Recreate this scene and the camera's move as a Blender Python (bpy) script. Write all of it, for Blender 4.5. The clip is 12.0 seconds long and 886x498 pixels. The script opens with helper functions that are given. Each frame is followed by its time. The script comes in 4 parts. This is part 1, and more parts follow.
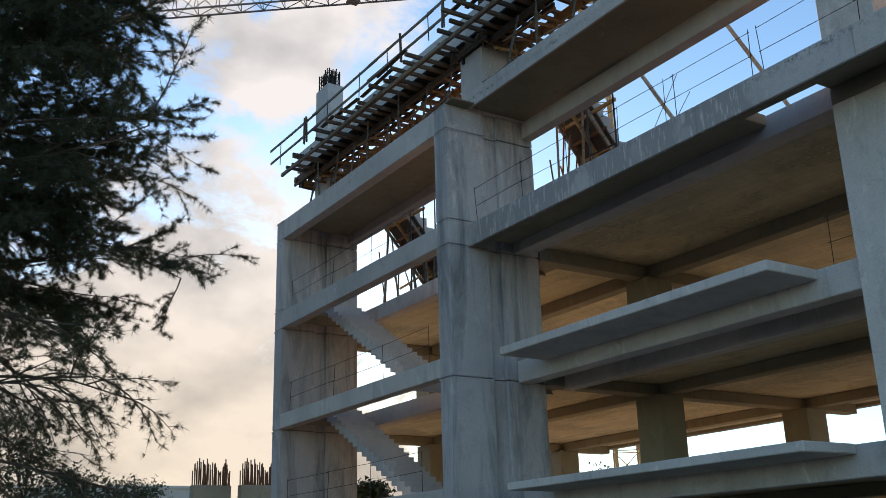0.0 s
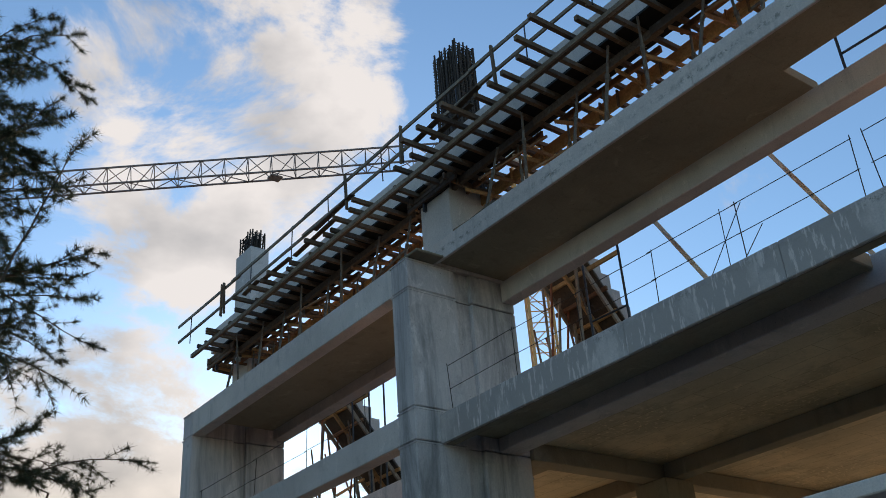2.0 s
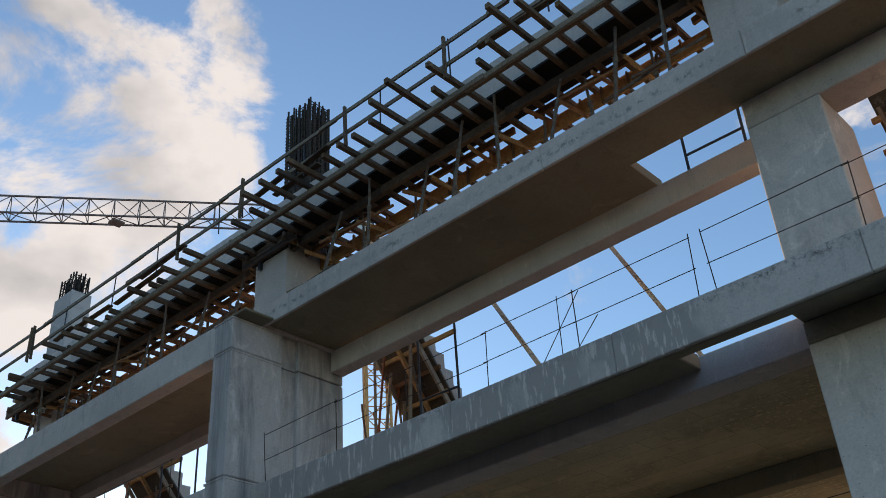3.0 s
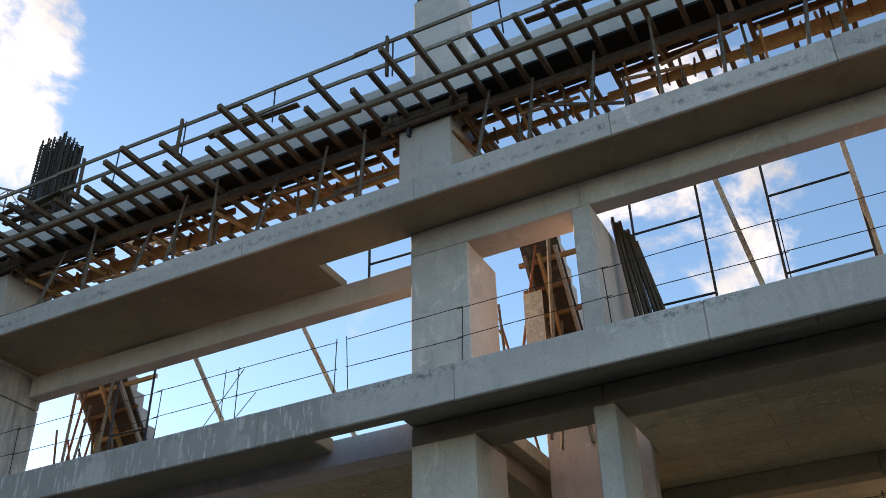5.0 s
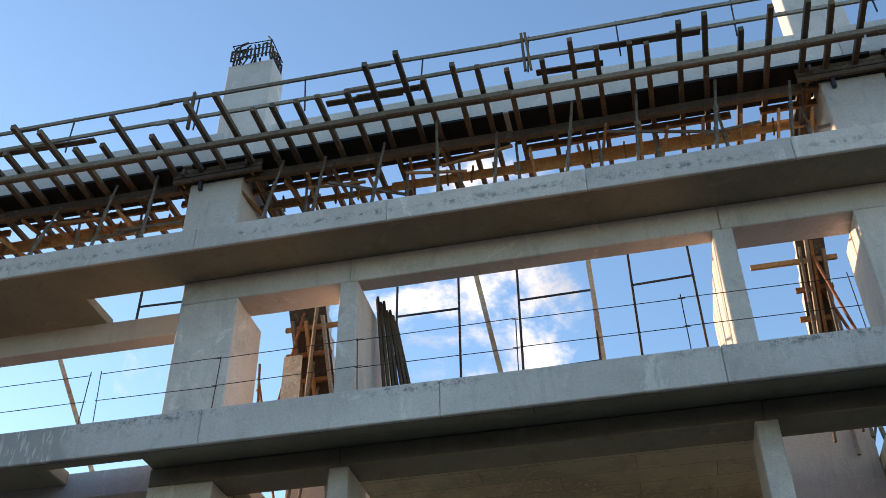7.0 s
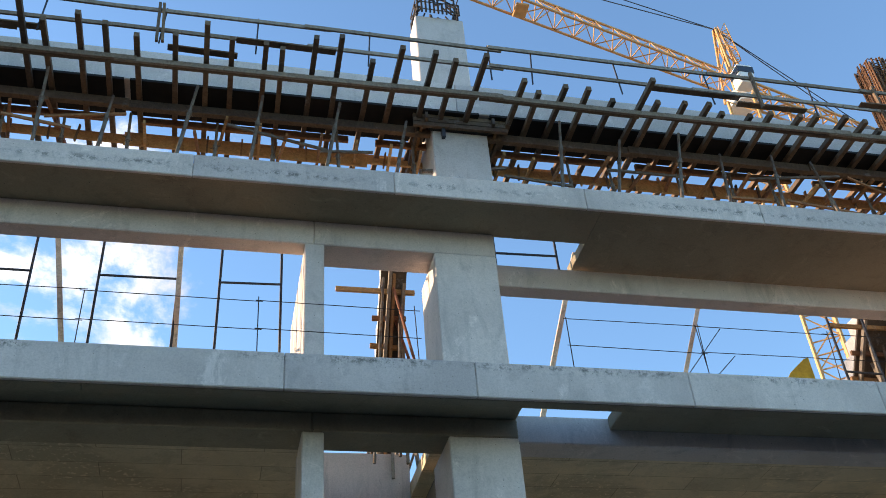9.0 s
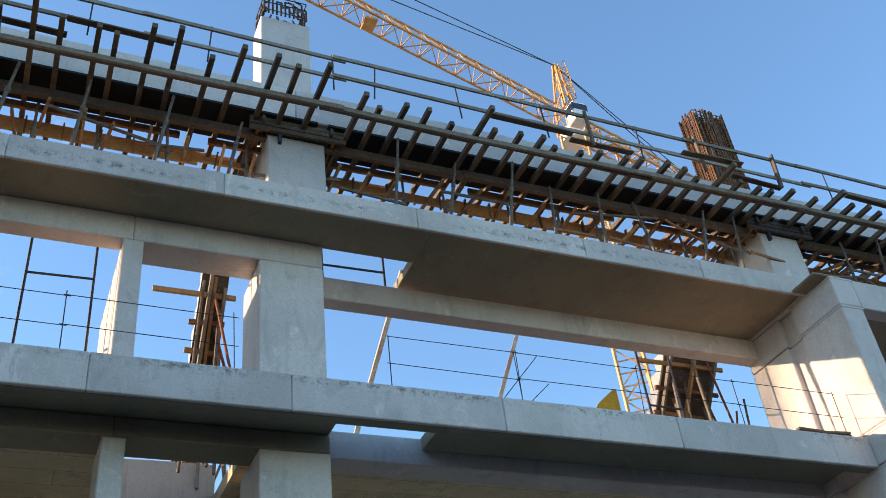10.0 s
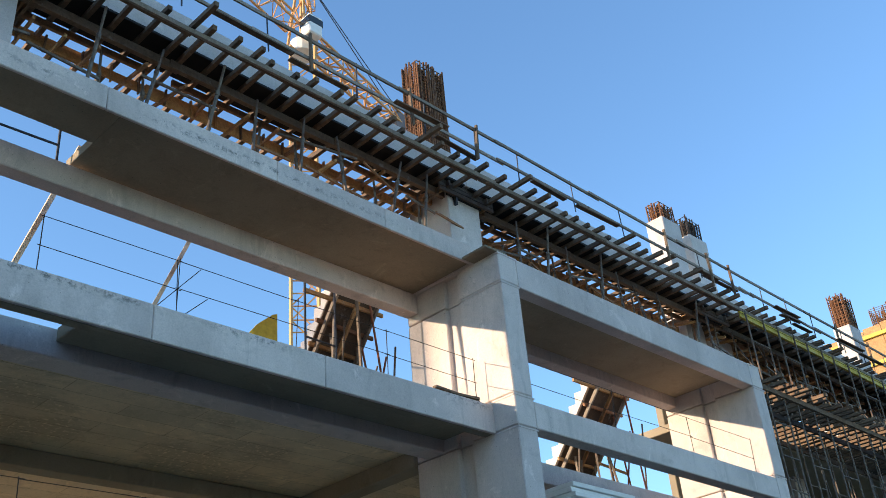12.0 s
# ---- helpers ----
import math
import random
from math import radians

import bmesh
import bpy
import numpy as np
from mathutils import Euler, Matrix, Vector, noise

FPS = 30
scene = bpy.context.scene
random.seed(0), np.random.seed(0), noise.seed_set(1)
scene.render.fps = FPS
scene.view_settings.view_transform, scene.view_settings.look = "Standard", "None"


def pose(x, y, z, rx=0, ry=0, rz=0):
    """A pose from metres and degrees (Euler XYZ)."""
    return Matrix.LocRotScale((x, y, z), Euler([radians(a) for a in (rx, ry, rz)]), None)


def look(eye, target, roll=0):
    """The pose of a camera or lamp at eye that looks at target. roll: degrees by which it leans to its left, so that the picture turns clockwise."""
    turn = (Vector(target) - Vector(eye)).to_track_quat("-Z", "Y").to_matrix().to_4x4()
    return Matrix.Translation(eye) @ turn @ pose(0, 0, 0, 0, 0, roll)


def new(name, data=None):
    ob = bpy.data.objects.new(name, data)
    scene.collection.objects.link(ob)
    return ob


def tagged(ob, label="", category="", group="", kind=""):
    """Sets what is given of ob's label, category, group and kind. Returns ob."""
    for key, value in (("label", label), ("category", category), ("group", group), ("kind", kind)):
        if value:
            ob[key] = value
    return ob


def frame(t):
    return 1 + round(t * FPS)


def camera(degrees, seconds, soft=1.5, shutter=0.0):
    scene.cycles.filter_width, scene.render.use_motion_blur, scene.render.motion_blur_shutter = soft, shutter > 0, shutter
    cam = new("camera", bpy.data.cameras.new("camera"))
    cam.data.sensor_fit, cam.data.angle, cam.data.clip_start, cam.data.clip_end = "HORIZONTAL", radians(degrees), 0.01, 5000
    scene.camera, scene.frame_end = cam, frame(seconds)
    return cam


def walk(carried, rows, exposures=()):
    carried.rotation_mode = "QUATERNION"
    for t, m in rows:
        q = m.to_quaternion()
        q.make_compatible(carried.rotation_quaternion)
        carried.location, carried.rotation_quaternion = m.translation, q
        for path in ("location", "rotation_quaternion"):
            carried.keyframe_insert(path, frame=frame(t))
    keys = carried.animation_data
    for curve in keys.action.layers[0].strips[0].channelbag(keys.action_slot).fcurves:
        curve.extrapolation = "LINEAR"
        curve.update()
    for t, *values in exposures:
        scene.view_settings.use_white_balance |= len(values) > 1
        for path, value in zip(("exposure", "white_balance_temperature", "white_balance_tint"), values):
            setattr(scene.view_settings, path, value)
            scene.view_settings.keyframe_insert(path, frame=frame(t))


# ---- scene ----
cam = camera(48.00, 12.0, soft=0.9)
# seconds, x, y, z, yaw to the left, pitch up, roll
PATH = [
    (0.0, 3.358, -12.698, 0.767, 57.043, 17.859, -1.625),
    (0.5, 3.380, -12.835, 0.872, 56.586, 20.648, -2.332),
    (1.0, 1.693, -11.870, 1.354, 56.582, 23.019, -2.507),
    (1.5, -1.069, -10.731, 2.477, 54.522, 25.818, -3.713),
    (2.0, -1.845, -10.379, 2.776, 51.219, 28.389, -4.518),
    (2.5, -2.077, -10.226, 2.782, 46.848, 30.248, -4.074),
    (3.0, -2.159, -9.766, 3.053, 40.928, 31.892, -4.028),
    (3.2, -1.764, -9.630, 3.710, 39.593, 30.241, -3.814),
    (5.0, 0.754, -10.872, 2.534, 26.777, 33.113, -1.429),
    (5.5, 0.912, -11.292, 2.310, 22.320, 34.694, -1.414),
    (6.0, 1.196, -11.453, 1.765, 20.643, 37.257, -0.430),
    (6.5, 1.240, -11.476, 1.636, 18.135, 37.747, -0.438),
    (7.0, 1.383, -11.453, 1.763, 12.232, 37.644, -0.730),
    (7.2, 1.392, -11.535, 1.602, 9.008, 37.868, -1.143),
    (9.0, 1.797, -11.315, 1.599, -15.013, 37.185, -5.054),
    (9.5, 1.821, -11.149, 1.602, -21.585, 37.294, -6.983),
    (10.0, 1.844, -11.234, 1.700, -27.322, 36.824, -7.668),
    (10.5, 1.876, -11.107, 1.775, -32.190, 36.581, -7.654),
    (11.0, 1.945, -11.402, 2.180, -37.293, 33.999, -5.017),
    (11.5, 2.054, -11.330, 1.944, -42.568, 33.232, -4.701),
    (12.0, 2.058, -11.354, 2.002, -47.204, 29.869, -5.155),
]
EXPOSURES = [(0.0, 0.20, 7450, 19), (1.0, 0.07, 7350, 17), (3.0, 0.06, 7700, 20), (5.0, 0.62, 8300, 22), (7.0, 0.83, 8050, 21), (9.0, 1.05, 7500, 19), (10.5, 1.0, 7200, 18), (12.0, 0.89, 6900, 17)]
walk(cam, [(t, pose(x, y, z, 0, 0, yaw) @ pose(0, 0, 0, 90 + pitch) @ pose(0, 0, 0, 0, 0, roll))
           for t, x, y, z, yaw, pitch, roll in PATH], EXPOSURES)

# ---- light ----
SUN_YAW, SUN_UP = 63.0, 13.0          # degrees to the left of +y, and above the horizon
sun_dir = Vector((-math.sin(radians(SUN_YAW)) * math.cos(radians(SUN_UP)),
                  math.cos(radians(SUN_YAW)) * math.cos(radians(SUN_UP)), math.sin(radians(SUN_UP))))
sun = new("sun", bpy.data.lights.new("sun", "SUN"))
sun.data.energy, sun.data.angle, sun.data.color = 4.1, radians(0.6), (1.0, 0.83, 0.60)
sun.matrix_world = look(sun_dir * 100, (0, 0, 0))


def build_world():
    w = bpy.data.worlds.new("sky")
    scene.world = w
    w.use_nodes = True
    n, l = w.node_tree.nodes, w.node_tree.links
    n.clear()
    out, bg = n.new("ShaderNodeOutputWorld"), n.new("ShaderNodeBackground")
    sky = n.new("ShaderNodeTexSky")
    sky.sky_type, sky.sun_disc = "NISHITA", False
    sky.sun_elevation, sky.sun_rotation = radians(SUN_UP), radians(-SUN_YAW)
    sky.air_density, sky.dust_density, sky.ozone_density = 1.0, 0.2, 2.0
    tc = n.new("ShaderNodeTexCoord")

    def blob(direction, inner, outer):
        """A soft cap of the sky round a direction."""
        dot = n.new("ShaderNodeVectorMath")
        dot.operation = "DOT_PRODUCT"
        l.new(tc.outputs["Generated"], dot.inputs[0])
        dot.inputs[1].default_value = Vector(direction).normalized()
        ramp = n.new("ShaderNodeMapRange")
        ramp.interpolation_type = "SMOOTHSTEP"
        ramp.inputs["From Min"].default_value = math.cos(radians(outer))
        ramp.inputs["From Max"].default_value = math.cos(radians(inner))
        l.new(dot.outputs["Value"], ramp.inputs["Value"])
        return ramp.outputs["Result"]

    def add(a, b, op="ADD", k=None):
        m = n.new("ShaderNodeMath")
        m.operation = op
        l.new(a, m.inputs[0])
        if k is None:
            l.new(b, m.inputs[1])
        else:
            m.inputs[1].default_value = k
        return m.outputs[0]

    stretch = n.new("ShaderNodeMapping")
    stretch.inputs["Scale"].default_value = (1.0, 1.0, 1.7)
    l.new(tc.outputs["Generated"], stretch.inputs["Vector"])
    puff = n.new("ShaderNodeTexNoise")
    puff.inputs["Scale"].default_value, puff.inputs["Detail"].default_value = 5.0, 12.0
    puff.inputs["Roughness"].default_value, puff.inputs["Distortion"].default_value = 0.62, 0.35
    l.new(stretch.outputs["Vector"], puff.inputs["Vector"])
    cover = None
    for direction, inner, outer, gain in CLOUDS:
        c = add(blob(direction, inner, outer), None, "MULTIPLY", gain)
        cover = c if cover is None else add(cover, c)
    density = add(puff.outputs["Fac"], cover)
    ramp = n.new("ShaderNodeMapRange")
    ramp.interpolation_type = "SMOOTHSTEP"
    ramp.inputs["From Min"].default_value, ramp.inputs["From Max"].default_value = 0.66, 0.80
    l.new(density, ramp.inputs["Value"])
    shade = n.new("ShaderNodeTexNoise")
    shade.inputs["Scale"].default_value, shade.inputs["Detail"].default_value = 7.0, 6.0
    l.new(stretch.outputs["Vector"], shade.inputs["Vector"])
    tone = n.new("ShaderNodeValToRGB")
    tone.color_ramp.elements[0].position, tone.color_ramp.elements[0].color = 0.30, (1.85, 2.1, 2.35, 1)
    tone.color_ramp.elements[1].position, tone.color_ramp.elements[1].color = 0.60, (3.7, 3.95, 4.15, 1)
    l.new(shade.outputs["Fac"], tone.inputs["Fac"])
    mix = n.new("ShaderNodeMix")
    mix.data_type = "RGBA"
    l.new(ramp.outputs["Result"], mix.inputs["Factor"])
    clear = n.new("ShaderNodeMix")
    clear.data_type, clear.blend_type = "RGBA", "MULTIPLY"
    clear.inputs["Factor"].default_value = 1.0
    clear.inputs["B"].default_value = (0.685, 0.955, 1.11, 1)
    l.new(sky.outputs["Color"], clear.inputs["A"])
    l.new(clear.outputs["Result"], mix.inputs["A"])
    split = n.new("ShaderNodeSeparateXYZ")
    l.new(tc.outputs["Generated"], split.inputs["Vector"])
    low = n.new("ShaderNodeMapRange")
    low.interpolation_type = "SMOOTHSTEP"
    low.inputs["From Min"].default_value, low.inputs["From Max"].default_value = 0.06, 0.42
    l.new(split.outputs["Z"], low.inputs["Value"])
    warm = n.new("ShaderNodeMix")
    warm.data_type = "RGBA"
    warm.inputs["A"].default_value, warm.inputs["B"].default_value = (1.02, 0.92, 0.76, 1), (1, 1, 1, 1)
    l.new(low.outputs["Result"], warm.inputs["Factor"])
    lit = n.new("ShaderNodeMix")
    lit.data_type, lit.blend_type = "RGBA", "MULTIPLY"
    lit.inputs["Factor"].default_value = 1.0
    l.new(tone.outputs["Color"], lit.inputs["A"])
    l.new(warm.outputs["Result"], lit.inputs["B"])
    l.new(lit.outputs["Result"], mix.inputs["B"])
    l.new(mix.outputs["Result"], bg.inputs["Color"])
    bg.inputs["Strength"].default_value = 0.20
    l.new(bg.outputs["Background"], out.inputs["Surface"])


# direction, full within, gone beyond (degrees), how much
CLOUDS = [
    ((-0.725, 0.335, 0.602), 5, 13, 0.29),
    ((-0.76, 0.42, 0.49), 1, 7, 0.16),
    ((-0.90, 0.36, 0.03), 10, 24, 0.31),
    ((-0.95, 0.20, 0.22), 4, 18, 0.16),
    ((-0.87, 0.29, 0.40), 0, 9, 0.08),
    ((-0.17, 0.79, 0.59), 1, 10, 0.185),
    ((-0.47, 0.735, 0.49), 0, 4, 0.13),
    ((-0.58, 0.38, 0.72), 0, 3, 0.20),
    ((-0.82, 0.34, 0.463), 0, 3, 0.16),
]
build_world()


# ---- materials ----
def material(name, build):
    m = bpy.data.materials.new(name)
    m.use_nodes = True
    nt = m.node_tree
    b = nt.nodes["Principled BSDF"]
    build(nt, nt.nodes, nt.links, b)
    return m


def noise_tex(nt, scale, detail=5, rough=0.55, stretch=None, dist=0.0, source="position"):
    t = nt.nodes.new("ShaderNodeTexNoise")
    t.inputs["Scale"].default_value, t.inputs["Detail"].default_value = scale, detail
    t.inputs["Roughness"].default_value, t.inputs["Distortion"].default_value = rough, dist
    if source == "position":
        v = nt.nodes.new("ShaderNodeNewGeometry").outputs["Position"]
    else:
        v = nt.nodes.new("ShaderNodeTexCoord").outputs["Object"]
    if stretch:
        mp = nt.nodes.new("ShaderNodeMapping")
        mp.inputs["Scale"].default_value = stretch
        nt.links.new(v, mp.inputs["Vector"])
        v = mp.outputs["Vector"]
    nt.links.new(v, t.inputs["Vector"])
    return t.outputs["Fac"]


def ramp_of(nt, fac, stops):
    r = nt.nodes.new("ShaderNodeValToRGB")
    e = r.color_ramp.elements
    while len(e) < len(stops):
        e.new(0.5)
    for el, (pos, col) in zip(e, stops):
        el.position, el.color = pos, (*col, 1)
    nt.links.new(fac, r.inputs["Fac"])
    return r.outputs["Color"]


def blend(nt, a, b, fac, mode="MIX"):
    m = nt.nodes.new("ShaderNodeMix")
    m.data_type, m.blend_type = "RGBA", mode
    for sock, v in ((m.inputs["A"], a), (m.inputs["B"], b), (m.inputs["Factor"], fac)):
        if isinstance(v, (int, float)):
            sock.default_value = v
        elif isinstance(v, tuple):
            sock.default_value = (*v, 1)
        else:
            nt.links.new(v, sock)
    return m.outputs["Result"]


def bump(nt, b, height, strength, distance):
    bp = nt.nodes.new("ShaderNodeBump")
    bp.inputs["Strength"].default_value, bp.inputs["Distance"].default_value = strength, distance
    nt.links.new(height, bp.inputs["Height"])
    nt.links.new(bp.outputs["Normal"], b.inputs["Normal"])


def concrete(tint, dark, scuff=None, boards=0.0, stains=0.0):
    def build(nt, n, l, b):
        big = noise_tex(nt, 0.55, 6, 0.6)
        col = ramp_of(nt, big, [(0.3, tuple(c * 0.80 for c in tint)), (0.52, tint), (0.75, tuple(min(1, c * 1.13) for c in tint))])
        streak = noise_tex(nt, 1.0, 7, 0.7, (2.2, 2.2, 0.5), 0.7)
        col = blend(nt, col, dark, ramp_of(nt, streak, [(0.54, (0, 0, 0)), (0.74, (0.45, 0.45, 0.45))]))
        blot = noise_tex(nt, 2.3, 8, 0.7, None, 0.6)
        col = blend(nt, col, tuple(c * 0.62 for c in tint), ramp_of(nt, blot, [(0.56, (0, 0, 0)), (0.70, (0.5, 0.5, 0.5))]))
        scrape = noise_tex(nt, 1.6, 7, 0.75, (1.0, 1.0, 0.6), 1.2)
        col = blend(nt, col, tuple(min(1, c * 1.35) for c in tint), ramp_of(nt, scrape, [(0.58, (0, 0, 0)), (0.66, (0.6, 0.6, 0.6))]))
        grain = noise_tex(nt, 38, 4, 0.7)
        col = blend(nt, col, ramp_of(nt, grain, [(0.3, (0.84, 0.84, 0.84)), (0.6, (1.03, 1.03, 1.03))]), 1.0, "MULTIPLY")
        pores = n.new("ShaderNodeTexVoronoi")
        pores.inputs["Scale"].default_value = 9.0
        l.new(n.new("ShaderNodeNewGeometry").outputs["Position"], pores.inputs["Vector"])
        col = blend(nt, tuple(c * 0.35 for c in tint), col, ramp_of(nt, pores.outputs["Distance"], [(0.045, (0, 0, 0)), (0.075, (1, 1, 1))]))
        runs = noise_tex(nt, 1.0, 6, 0.65, (5.0, 5.0, 0.25), 0.5)
        mask = noise_tex(nt, 0.9, 3, 0.5, (1, 1, 0.5))
        runs = blend(nt, ramp_of(nt, runs, [(0.57, (0, 0, 0)), (0.74, (0.32, 0.32, 0.32))]), ramp_of(nt, mask, [(0.45, (0, 0, 0)), (0.6, (1, 1, 1))]), 1.0, "MULTIPLY")
        col = blend(nt, col, dark, runs)
        if scuff:
            z_mid, half, amount = scuff
            # a rough pitted line left by the shutter joint, and dribbles of laitance below the edge
            sp = n.new("ShaderNodeSeparateXYZ")
            l.new(n.new("ShaderNodeNewGeometry").outputs["Position"], sp.inputs["Vector"])
            off = n.new("ShaderNodeMath")
            off.operation, off.inputs[1].default_value = "SUBTRACT", z_mid
            l.new(sp.outputs["Z"], off.inputs[0])
            far = n.new("ShaderNodeMath")
            far.operation = "ABSOLUTE"
            l.new(off.outputs[0], far.inputs[0])
            near = n.new("ShaderNodeMapRange")
            near.inputs["From Min"].default_value, near.inputs["From Max"].default_value = half, 0.0
            l.new(far.outputs[0], near.inputs["Value"])
            patchy = ramp_of(nt, noise_tex(nt, 0.55, 4, 0.6), [(0.40, (0, 0, 0)), (0.52, (1, 1, 1))])
            pits = ramp_of(nt, noise_tex(nt, 9.0, 6, 0.75), [(0.48, (0, 0, 0)), (0.60, (1, 1, 1))])
            line = blend(nt, blend(nt, pits, patchy, 1.0, "MULTIPLY"), near.outputs["Result"], 1.0, "MULTIPLY")
            col = blend(nt, col, tuple(c * 0.8 for c in dark), line)
            wet = ramp_of(nt, noise_tex(nt, 0.42, 5, 0.65, (1, 1, 0.8), 0.5), [(0.50, (0, 0, 0)), (0.58, (amount,) * 3)])
            col = blend(nt, col, tuple(c * 0.62 for c in tint), wet)
            drip = ramp_of(nt, noise_tex(nt, 1.0, 5, 0.65, (11.0, 11.0, 2.2)), [(0.55, (0, 0, 0)), (0.62, (0.9, 0.9, 0.9))])
            col = blend(nt, col, tuple(min(1, c * 1.25) for c in tint), blend(nt, drip, wet, 1.0, "MULTIPLY"))
        if boards:
            seams = n.new("ShaderNodeTexBrick")
            seams.inputs["Scale"].default_value, seams.inputs["Mortar Size"].default_value = 1.0, 0.007
            seams.inputs["Brick Width"].default_value, seams.inputs["Row Height"].default_value = 2.5, 0.52
            seams.inputs["Color1"].default_value, seams.inputs["Color2"].default_value = (1.04, 1.02, 1.0, 1), (0.86, 0.87, 0.88, 1)
            seams.inputs["Mortar"].default_value = (0.45, 0.42, 0.40, 1)
            l.new(n.new("ShaderNodeNewGeometry").outputs["Position"], seams.inputs["Vector"])
            col = blend(nt, col, seams.outputs["Color"], boards, "MULTIPLY")
        if stains:
            wash = ramp_of(nt, noise_tex(nt, 1.0, 8, 0.7, (1.5, 1.5, 0.22), 0.8), [(0.47, (0, 0, 0)), (0.66, (stains,) * 3)])
            col = blend(nt, col, tuple(c * 0.9 for c in dark), wash)
            pale = ramp_of(nt, noise_tex(nt, 1.3, 7, 0.7, (3.0, 3.0, 0.35), 0.6), [(0.58, (0, 0, 0)), (0.70, (0.4, 0.4, 0.4))])
            col = blend(nt, col, tuple(min(1, c * 1.3) for c in tint), pale)
        rnd = n.new("ShaderNodeObjectInfo")
        col = blend(nt, col, ramp_of(nt, rnd.outputs["Random"], [(0.0, (0.86, 0.86, 0.87)), (1.0, (1.06, 1.05, 1.03))]), 1.0, "MULTIPLY")
        l.new(col, b.inputs["Base Color"])
        b.inputs["Roughness"].default_value = 0.88
        h = blend(nt, noise_tex(nt, 30, 5, 0.65), noise_tex(nt, 2.0, 5, 0.6), 0.6)
        bump(nt, b, h, 0.35, 0.02)
    return build


CONCRETE = material("cast concrete", concrete((0.674, 0.580, 0.535), (0.24, 0.225, 0.21)))
PIER = material("streaked pier concrete", concrete((0.64, 0.56, 0.535), (0.20, 0.185, 0.18), stains=0.75))
# Form-stained brown concrete, darkened further to hold the shade under slabs and inside
SHADECONCRETE = material("form stained concrete, darkened for shade", concrete((0.325, 0.265, 0.185), (0.15, 0.108, 0.07)))
UPPEREDGE = material("upper slab edge concrete", concrete((0.674, 0.580, 0.535), (0.24, 0.22, 0.20), (12.33, 0.10, 0.25)))
LOWEREDGE = material("lower slab edge concrete", concrete((0.674, 0.580, 0.535), (0.22, 0.20, 0.185), (8.84, 0.12, 0.85)))
SMOOTHEDGE = material("smooth slab edge concrete", concrete((0.674, 0.580, 0.535), (0.24, 0.22, 0.20), (8.86, 0.13, 0.18)))
# Board-marked ceiling; its pale tan holds the warm light bounced up inside
LITTAN = material("board marked ceiling, bounced light in its tan", concrete((0.72, 0.585, 0.40), (0.32, 0.24, 0.15), (0.0, 0.1, 0.75), boards=0.8))
BOUNCEPALE = material("pale bounce layer", concrete((0.70, 0.62, 0.48), (0.42, 0.36, 0.28)))
PALE = material("fresh pale concrete", concrete((0.62, 0.565, 0.54), (0.36, 0.34, 0.31)))


def timber(a, bcol, c):
    def build(nt, n, l, b):
        rnd = n.new("ShaderNodeObjectInfo").outputs["Random"]
        col = ramp_of(nt, rnd, [(0.0, a), (0.5, bcol), (1.0, c)])
        g = noise_tex(nt, 9.0, 6, 0.7, (1, 1, 1), 1.5)
        col = blend(nt, col, ramp_of(nt, g, [(0.3, (0.55, 0.52, 0.5)), (0.65, (1.1, 1.08, 1.05))]), 1.0, "MULTIPLY")
        splash = noise_tex(nt, 3.0, 7, 0.7)
        col = blend(nt, col, (0.42, 0.41, 0.39), ramp_of(nt, splash, [(0.6, (0, 0, 0)), (0.75, (0.55, 0.55, 0.55))]))
        l.new(col, b.inputs["Base Color"])
        b.inputs["Roughness"].default_value = 0.85
        bump(nt, b, noise_tex(nt, 60, 4, 0.7), 0.3, 0.006)
    return build


WOOD = material("weathered timber", timber((0.15, 0.09, 0.055), (0.22, 0.145, 0.09), (0.105, 0.075, 0.055)))
DARKWOOD = material("very dark brown timber", timber((0.075, 0.05, 0.035), (0.11, 0.075, 0.05), (0.055, 0.04, 0.03)))
GREYWOOD = material("silvered timber", timber((0.30, 0.25, 0.20), (0.22, 0.17, 0.13), (0.36, 0.31, 0.26)))
RUSTWOOD = material("red brown formwork timber", timber((0.30, 0.13, 0.06), (0.36, 0.18, 0.085), (0.22, 0.105, 0.055)))
PALEWOOD = material("pale stripped timber", timber((0.68, 0.56, 0.46), (0.74, 0.62, 0.52), (0.62, 0.50, 0.41)))
NEWWOOD = material("orange formwork timber", timber((0.40, 0.21, 0.085), (0.55, 0.33, 0.15), (0.30, 0.15, 0.06)))


def simple(col, rough=0.6, metal=0.0, var=0.25, scale=6.0, col2=None):
    def build(nt, n, l, b):
        f = noise_tex(nt, scale, 6, 0.65)
        dark = col2 or tuple(c * (1 - var) for c in col)
        l.new(ramp_of(nt, f, [(0.35, dark), (0.62, col)]), b.inputs["Base Color"])
        b.inputs["Roughness"].default_value, b.inputs["Metallic"].default_value = rough, metal
        bump(nt, b, noise_tex(nt, scale * 8, 3, 0.6), 0.2, 0.004)
    return build


PLY = material("black film faced plywood", simple((0.014, 0.012, 0.011), 0.9, 0, 0.4, 4))
STEEL = material("dull galvanised prop steel", simple((0.17, 0.15, 0.125), 0.65, 0.35, 0.5, 9, (0.12, 0.065, 0.04)))
REDSTEEL = material("red oxide prop paint", simple((0.33, 0.11, 0.055), 0.6, 0.1, 0.5, 8))
DARKSTEEL = material("dark painted scaffold tube", simple((0.045, 0.05, 0.065), 0.55, 0.3, 0.4, 8))
REBAR = material("rusty reinforcing steel", simple((0.26, 0.115, 0.05), 0.8, 0.3, 0.5, 14, (0.10, 0.045, 0.025)))
